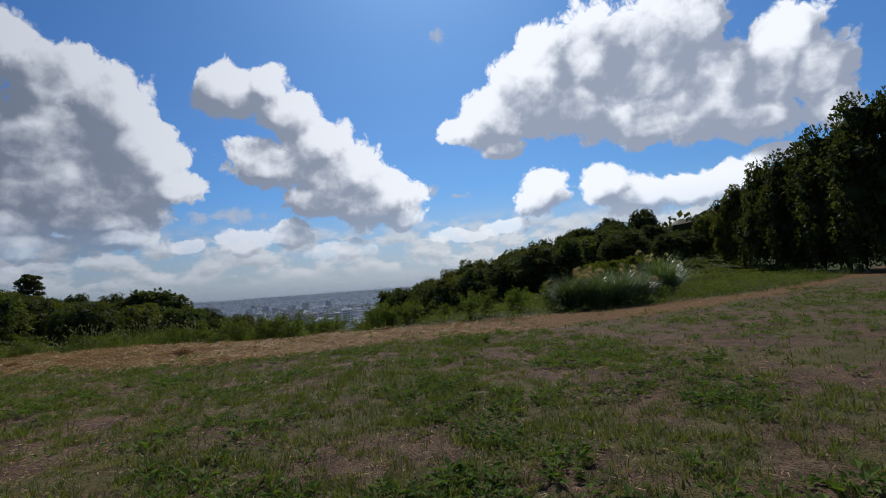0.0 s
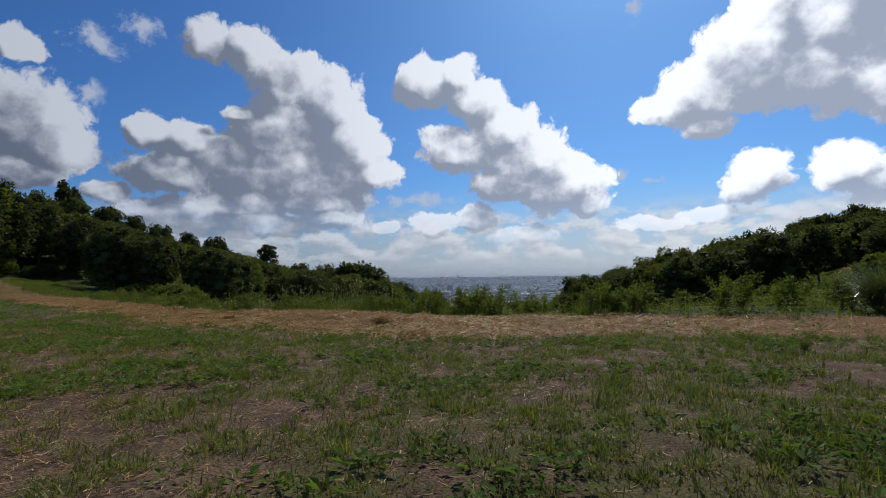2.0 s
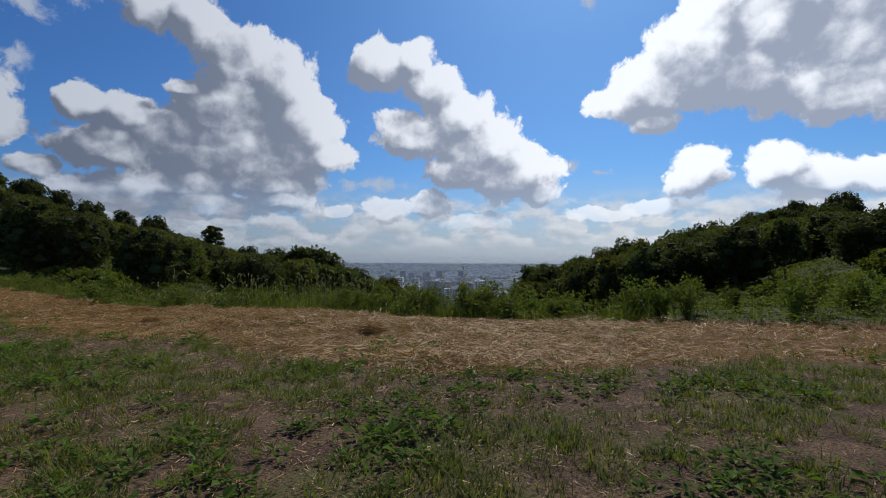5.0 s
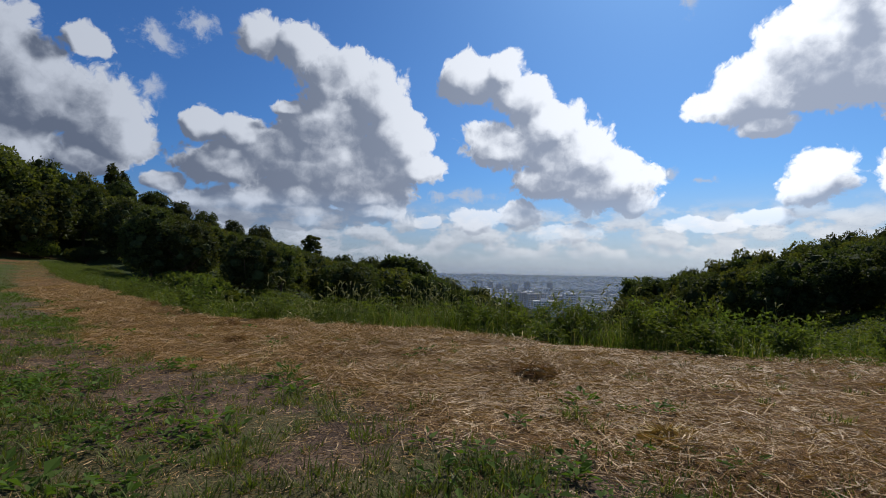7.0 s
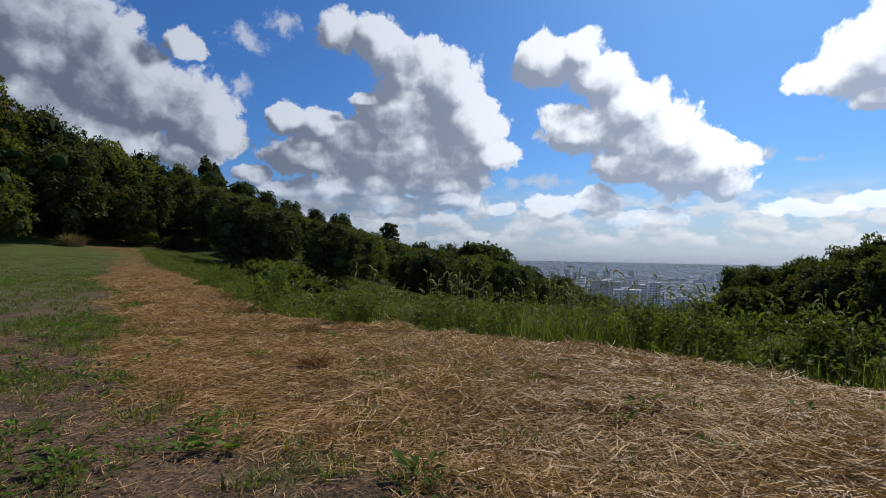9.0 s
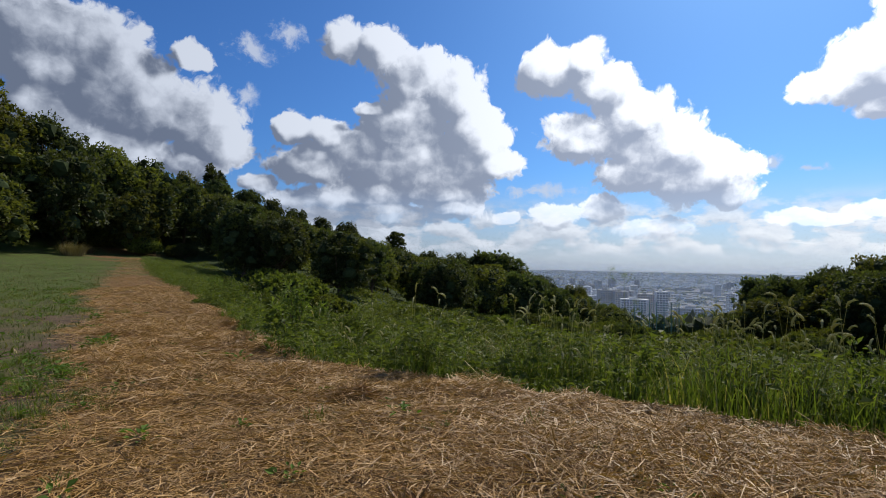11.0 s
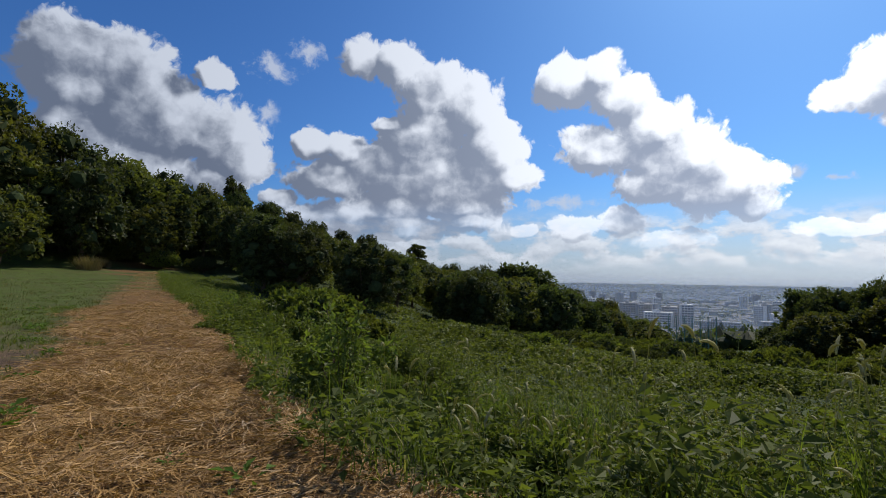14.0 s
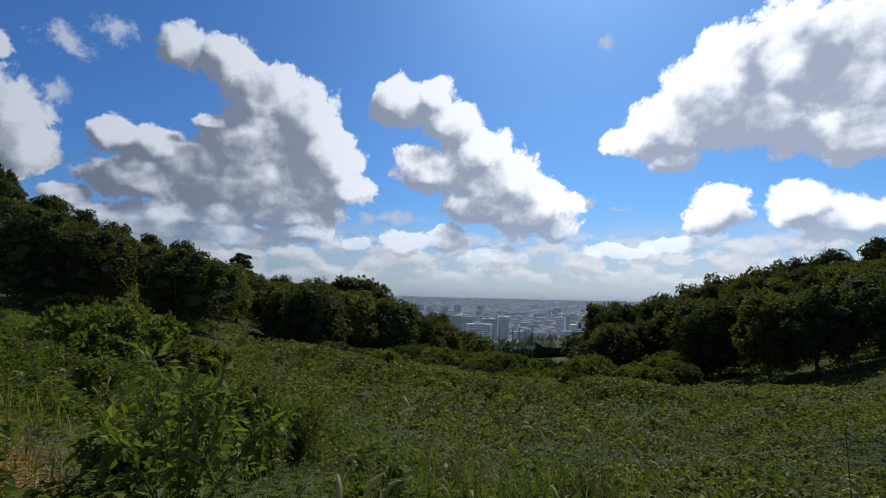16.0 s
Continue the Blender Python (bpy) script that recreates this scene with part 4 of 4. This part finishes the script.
def herb_clump(x, y, tall, seed):
    """A stout leafy herb that stands above the others."""
    rng = np.random.default_rng(seed)
    root = new("leafy_bush")
    tagged(root, "dark leafy bush standing in the weeds", "bush", "bushes in the weeds")
    root.matrix_basis = pose(x, y, float(height(x, y)) - 0.03)
    foliage = []
    for i in range(9):
        a, out = rng.uniform(0, 6.28), rng.uniform(0.1, 0.55) * tall
        tip = np.array([math.cos(a) * out, math.sin(a) * out, tall * rng.uniform(0.65, 1.05)])
        path = np.linspace(0, 1, 5)[:, None] * tip
        path[:, 2] += 0.1 * tall * np.sin(np.linspace(0, np.pi, 5))
        part("stem", mesh_np("stem", *tube(path, np.linspace(0.009, 0.003, 5), 5), [M_BARK], smooth=True), root)
        k = 110
        t = rng.random(k) ** 0.7
        at = np.stack([np.interp(t, np.linspace(0, 1, 5), path[:, c]) for c in range(3)], 1)
        d = rand_dirs(k, rng, 0.1)
        L = rng.uniform(0.05, 0.13, k)
        foliage.append(leaves(at + d * rng.uniform(0, 0.14, k)[:, None], d, rand_dirs(k, rng, 1.5), L, L * 0.55))
    part("foliage", mesh_np("foliage", *join(foliage), [M_WEED_DARK]), root)
    return root




def straw_heap(x, y, wide, tall, seed):
    rng = np.random.default_rng(seed)
    root = new("straw_heap")
    tagged(root, "small brown heap of matted straw on the mown strip", "straw heap", "straw heaps")
    root.matrix_basis = pose(x, y, float(height(x, y)) - 0.02)
    n = 420
    a, r = rng.uniform(0, 6.28, n), np.sqrt(rng.random(n)) * wide
    z = tall * np.clip(1 - (r / wide) ** 2, 0, 1) * rng.uniform(0.4, 1.0, n)
    base = np.stack([np.cos(a) * r, np.sin(a) * r, z + 0.01], 1)
    way = np.stack([np.cos(a + rng.normal(size=n)), np.sin(a + rng.normal(size=n)), rng.normal(size=n) * 0.35], 1)
    L = rng.uniform(0.1, 0.32, n)
    part("straw_mat", mesh_np("straw_mat", *leaves(base - unit(way) * L[:, None] * 0.4, way, rand_dirs(n, rng, 1.0), L, np.full(n, 0.009), 0.1), [M_STRAW]), root)
    v, f = blob(rng, np.zeros(3), np.array([wide * 0.8, wide * 0.8, tall * 0.7]), 2)
    part("matted_core", mesh_np("matted_core", v, f, [M_DRY]), root)


for k, (x, y, wide, tall) in enumerate(((-5.16, 16.73, 0.32, 0.2), (-3.95, 14.6, 0.22, 0.1), (-12.0, 19.8, 0.2, 0.14), (-18.5, 21.6, 0.25, 0.12), (-10.4, 17.9, 0.22, 0.1))):
    straw_heap(x, y, wide, tall, 261 + k)


def twig(x, y, turn):
    ob = new("twig", mesh_np("twig", *tube([(0, 0, 0.012), (0.07, 0.06, 0.05), (0.18, 0.09, 0.045), (0.3, 0.05, 0.02), (0.4, 0.0, 0.012)], [0.006, 0.006, 0.005, 0.004, 0.002], 6), [M_STRAW]))
    ob.matrix_basis = pose(x, y, float(height(x, y)), 0, 0, turn)
    tagged(ob, "pale curved dry twig lying on the turf", "twig")


twig(-4.62, 13.45, 40)


def flower_stalk(x, y, tall, seed):
    rng = np.random.default_rng(seed)
    root = new("weed_stalk")
    tagged(root, "tall thin seed stalk rising out of the weeds", "weed", "tall weed stalks")
    root.matrix_basis = pose(x, y, float(height(x, y)) - 0.03)
    part("stem", mesh_np("stem", *tube([(0, 0, 0), (0.02, 0.01, tall * 0.5), (0.0, 0.03, tall)], [0.006, 0.004, 0.002], 5), [M_WEED]), root)
    for i in range(7):
        z, a = tall * rng.uniform(0.55, 0.98), rng.uniform(0, 6.28)
        tip = np.array([math.cos(a) * 0.16, math.sin(a) * 0.16, z + 0.12])
        k = 22
        pods = leaves(tip + rng.normal(size=(k, 3)) * 0.025, rand_dirs(k, rng), rand_dirs(k, rng), np.full(k, 0.02), np.full(k, 0.012))
        part("spray", mesh_np("spray", *join([tube([(0.01, 0.01, z), tip], [0.002, 0.0015], 4), pods]), [M_WEED]), root)


for k, (x, y, tall) in enumerate(((-9.6, 22.4, 1.75), (-6.1, 22.1, 1.6), (-5.5, 22.4, 1.5), (-11.6, 23.5, 1.4), (-2.2, 21.4, 1.4))):
    flower_stalk(x, y, tall, 271 + k)

CLUMPS = [herb_clump(x, y, tall, 231 + i) for i, (x, y, tall) in enumerate(((-2.4, 21.0, 1.15), (-5.7, 22.4, 1.35), (-16.4, 23.7, 0.8), (-8.2, 22.8, 0.9), (-4.6, 21.6, 1.0)))]
for x, y, size in ((-1.5, 21.2, 0.9), (-3.2, 21.4, 0.85), (-6.6, 22.2, 0.8), (-0.6, 20.8, 0.8), (0.9, 20.9, 0.7), (3.3, 12.6, 0.2)):
    copy_thing(CLUMPS[0], pose(x, y, float(height(x, y)) - 0.03, 0, 0, RNG.uniform(0, 360)) @ Matrix.Scale(size, 4))
SPOTS = np.random.default_rng(239)
spots_x, spots_y, spots_s = belt(150, -34, 14, 0.7, 5.0, SPOTS)
for x, y in zip(spots_x, spots_y):
    near_walk = -15.5 < x < -10
    copy_thing(CLUMPS[int(SPOTS.integers(5))], pose(x, y, float(height(x, y)) - 0.03, 0, 0, SPOTS.uniform(0, 360)) @ Matrix.Scale(SPOTS.uniform(0.45, 0.65 if near_walk else 0.95), 4))

# ------------------------------------------------------------ the town on the plain
M_WALLS = [plain_material("pale_render", (0.68, 0.67, 0.65), 0.8, 0.12, 0.1), plain_material("tan_render", (0.32, 0.3, 0.28), 0.8, 0.12, 0.1), plain_material("grey_render", (0.3, 0.31, 0.33), 0.8, 0.12, 0.1)]
M_ROOF = plain_material("roof_tile", (0.1, 0.1, 0.11), 0.7, 0.3, 0.3)
M_GLASS = plain_material("dark_windows", (0.07, 0.08, 0.1), 0.25, 0.2, 0.5)
M_POST = plain_material("green_paint", (0.12, 0.24, 0.2), 0.5, 0.15, 1.0)
M_COURT = plain_material("pale_sand_court", (0.2, 0.19, 0.18), 0.9, 0.1, 0.3)


def box(x0, x1, y0, y1, z0, z1):
    v = np.array([[x, y, z] for x in (x0, x1) for y in (y0, y1) for z in (z0, z1)], float)
    f = np.array([[0, 1, 3], [0, 3, 2], [4, 6, 7], [4, 7, 5], [0, 4, 5], [0, 5, 1], [2, 3, 7], [2, 7, 6], [0, 2, 6], [0, 6, 4], [1, 5, 7], [1, 7, 3]])
    return v, f


def block_kind(w, d, floors, mat):
    """An apartment block with its storeys of balconies, windows and roof."""
    root = new("apartment_block")
    tagged(root, "distant apartment block with rows of balconies in haze", "building", "apartment blocks of the town")
    H = floors * 3.0
    part("wall", mesh_np("wall", *box(-w / 2, w / 2, -d / 2, d / 2, -3, H), [mat]), root)
    part("roof", mesh_np("roof", *join([box(-w / 2 - 0.3, w / 2 + 0.3, -d / 2 - 0.3, d / 2 + 0.3, H, H + 0.7), box(-w * 0.2, w * 0.05, -2, 2, H + 0.7, H + 3.4)]), [mat]), root)
    for k in range(floors):
        z = k * 3.0
        part("window_row", mesh_np("window_row", *join([box(x, x + 2.4, -d / 2 - 0.06, -d / 2 + 0.3, z + 0.7, z + 2.4) for x in np.arange(-w / 2 + 0.8, w / 2 - 2.6, 3.4)]), [M_GLASS]), root)
        part("balcony", mesh_np("balcony", *box(-w / 2, w / 2, -d / 2 - 1.3, -d / 2 - 0.01, z - 0.1, z + 0.12), [mat]), root)
    return root


BLOCKS = [block_kind(34, 12, 9, M_WALLS[0]), block_kind(20, 14, 12, M_WALLS[1]), block_kind(46, 11, 6, M_WALLS[2]), block_kind(14, 12, 13, M_WALLS[0])]
FIRST_BLOCKS = [(-40, 720, 0, 8), (-14, 760, 0, -10), (30, 740, 1, 5), (-70, 800, 2, 14)]
for k, (x, y, i, turn) in enumerate(FIRST_BLOCKS):
    BLOCKS[k].matrix_basis = pose(x, y, float(height(x, y)), 0, 0, turn)
for k in range(46):
    y = 700 + 1500 * RNG.random() ** 1.6
    x = -8 + y * RNG.uniform(-0.26, 0.2)
    if float(height(x, y)) > -50:
        continue
    copy_thing(BLOCKS[int(RNG.integers(4))], pose(x, y, float(height(x, y)), 0, 0, RNG.normal() * 25))


def low_town(n, seed):
    rng = np.random.default_rng(seed)
    walls, roofs = [], []
    for i in range(n):
        y = 520 + 3400 * rng.random() ** 1.4
        x = y * rng.uniform(-0.4, 0.36)
        z, s = float(height(x, y)), 1 + y / 3000
        if z > -28:
            continue
        w, d, h = rng.uniform(8, 18) * s, rng.uniform(8, 14) * s, rng.uniform(4, 8) * s
        walls.append(box(x - w / 2, x + w / 2, y - d / 2, y + d / 2, z - 2, z + h))
        v, f = box(x - w / 2 - 0.4, x + w / 2 + 0.4, y - d / 2 - 0.4, y + d / 2 + 0.4, z + h, z + h + 1.6)
        top = v[:, 2] > z + h + 0.5
        v[top, 1] = y + (v[top, 1] - y) * 0.25
        roofs.append((v, f))
    return join(walls), join(roofs)


town_walls, town_roofs = low_town(1800, 241)
stuff("town_houses", town_walls, M_WALLS[1], "low pale houses of the far town on the plain", "town")
stuff("town_roofs", town_roofs, M_ROOF, "grey roofs of the far town on the plain", "town")


def far_canopy(n, seed, name, label, where, size, tufts):
    """Woods too far off to count: rounded crowns side by side."""
    rng = np.random.default_rng(seed)
    bm = bmesh.new()
    bmesh.ops.create_icosphere(bm, subdivisions=1, radius=1.0)
    v0 = np.array([q.co[:] for q in bm.verts])
    f0 = np.array([[q.index for q in t.verts] for t in bm.faces])
    bm.free()
    parts = []
    for i in range(n):
        x, y = where(rng)
        r = size * rng.uniform(0.6, 1.4) * (1 + max(0, y - 800) / 2500)
        v = v0 * np.array([r, r, r * rng.uniform(0.7, 1.1) * (1.0 if y < 620 else 0.5)]) * (1 + 0.25 * rng.normal(size=(len(v0), 1))) + np.array([x, y, float(height(x, y)) + r * 0.5])
        parts.append((v * [1, 1, 1], f0))
        k = tufts
        d = rand_dirs(k, rng, 0.5)
        L = r * rng.uniform(0.25, 0.5, k)
        parts.append(leaves(np.array([x, y, float(height(x, y)) + r * 0.5]) + d * r * [0.95, 0.95, 0.95 if y < 620 else 0.45], d + rng.normal(size=(k, 3)) * 0.6, rand_dirs(k, rng, 0.6), L, L * 0.7))
    stuff(name, join(parts), M_LEAF, label, "woods")


far_canopy(4200, 251, "hill_woods", "dense dark woods on the hills around the valley", lambda g: (lambda c: (c * g.uniform(120, 560), g.uniform(200, 620)) if c > 0 else (-g.uniform(150, 900), g.uniform(220, 900)))(1 if g.random() < 0.62 else -1), 6.0, 34)
far_canopy(2600, 252, "plain_woods", "belts of trees between the houses of the plain", lambda g: (lambda y: (y * g.uniform(-0.4, 0.38), y))(330 + 3300 * g.random() ** 1.3), 7.0, 14)


def net_fence():
    """The tall netting round a sports ground at the foot of the valley."""
    root = new("net_fence")
    tagged(root, "tall green ball-stop netting on posts at a sports ground", "fence")
    x, y = -10.0, 156.0
    root.matrix_basis = pose(x, y, float(height(x, y)), 0, 0, 4)
    for i in range(7):
        part("post", mesh_np("post", *tube([(-5.2 + i * 1.75, 0, -1.5), (-5.2 + i * 1.75, 0, 4), (-5.2 + i * 1.75, 0, 9.5)], [0.12, 0.11, 0.09], 8), [M_POST], smooth=True), root)
    cords = [tube([(-5.2, 0.02, z), (5.3, 0.02, z)], [0.02, 0.02], 3) for z in np.arange(0.2, 9.4, 0.45)]
    cords += [tube([(q, 0.02, 0), (q, 0.02, 9.4)], [0.02, 0.02], 3) for q in np.arange(-5.2, 5.3, 0.45)]
    part("net", mesh_np("net", *join(cords), [M_POST]), root, "fine green net")


net_fence()
court = new("sports_court", mesh_np("sports_court", *box(-4.5, 4.5, 0, 5, -4, 0.25), [M_COURT]))
court.matrix_basis = pose(-7, 160, float(height(-7, 162)) + 0.6)
tagged(court, "pale sand sports ground at the foot of the valley", "court", kind="structure")

# two radio masts on the far hill
for x in (318, 326):
    mast = new("radio_mast")
    y = 430.0
    mast.matrix_basis = pose(x, y, float(height(x, y)))
    tagged(mast, "thin lattice radio mast on the wooded far hill", "mast", "radio masts")
    part("pole", mesh_np("pole", *tube([(0, 0, -1), (0, 0, 20)], [0.5, 0.3], 5), [M_WALLS[2]]), mast)
    part("crossarm", mesh_np("crossarm", *join([box(-1.6, 1.6, -0.2, 0.2, z, z + 0.4) for z in (13, 16, 18.5)]), [M_WALLS[2]]), mast)


# ------------------------------------------------------------ haze over the plain


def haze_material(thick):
    """Distance haze as a bluish coat: mostly clear, scatters a little daylight, thins out upwards."""
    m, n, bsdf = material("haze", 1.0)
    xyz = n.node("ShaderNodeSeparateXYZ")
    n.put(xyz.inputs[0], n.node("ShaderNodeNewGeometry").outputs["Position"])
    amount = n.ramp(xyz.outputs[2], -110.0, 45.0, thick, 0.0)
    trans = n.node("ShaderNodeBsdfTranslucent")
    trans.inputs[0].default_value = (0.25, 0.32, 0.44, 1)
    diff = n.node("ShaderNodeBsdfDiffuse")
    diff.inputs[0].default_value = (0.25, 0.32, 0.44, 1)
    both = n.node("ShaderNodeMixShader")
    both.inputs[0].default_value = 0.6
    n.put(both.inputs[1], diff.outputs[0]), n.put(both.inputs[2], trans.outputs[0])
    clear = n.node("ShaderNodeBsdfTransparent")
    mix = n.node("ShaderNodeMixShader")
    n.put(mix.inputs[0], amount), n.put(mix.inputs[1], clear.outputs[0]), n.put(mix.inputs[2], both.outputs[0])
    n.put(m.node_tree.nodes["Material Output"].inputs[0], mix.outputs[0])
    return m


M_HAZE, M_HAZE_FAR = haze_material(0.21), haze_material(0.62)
# standing arcs of see-through bluish sheet, added to imitate the haze of distance
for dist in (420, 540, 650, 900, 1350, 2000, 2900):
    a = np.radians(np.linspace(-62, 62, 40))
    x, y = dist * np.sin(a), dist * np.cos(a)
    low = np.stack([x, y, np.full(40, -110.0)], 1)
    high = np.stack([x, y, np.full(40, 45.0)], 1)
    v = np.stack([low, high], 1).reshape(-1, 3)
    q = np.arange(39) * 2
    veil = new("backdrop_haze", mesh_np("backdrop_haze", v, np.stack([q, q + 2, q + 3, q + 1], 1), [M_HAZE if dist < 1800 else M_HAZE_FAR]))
    tagged(veil, "see-through bluish sheet standing in for distance haze over the far plain", "haze", kind="structure")
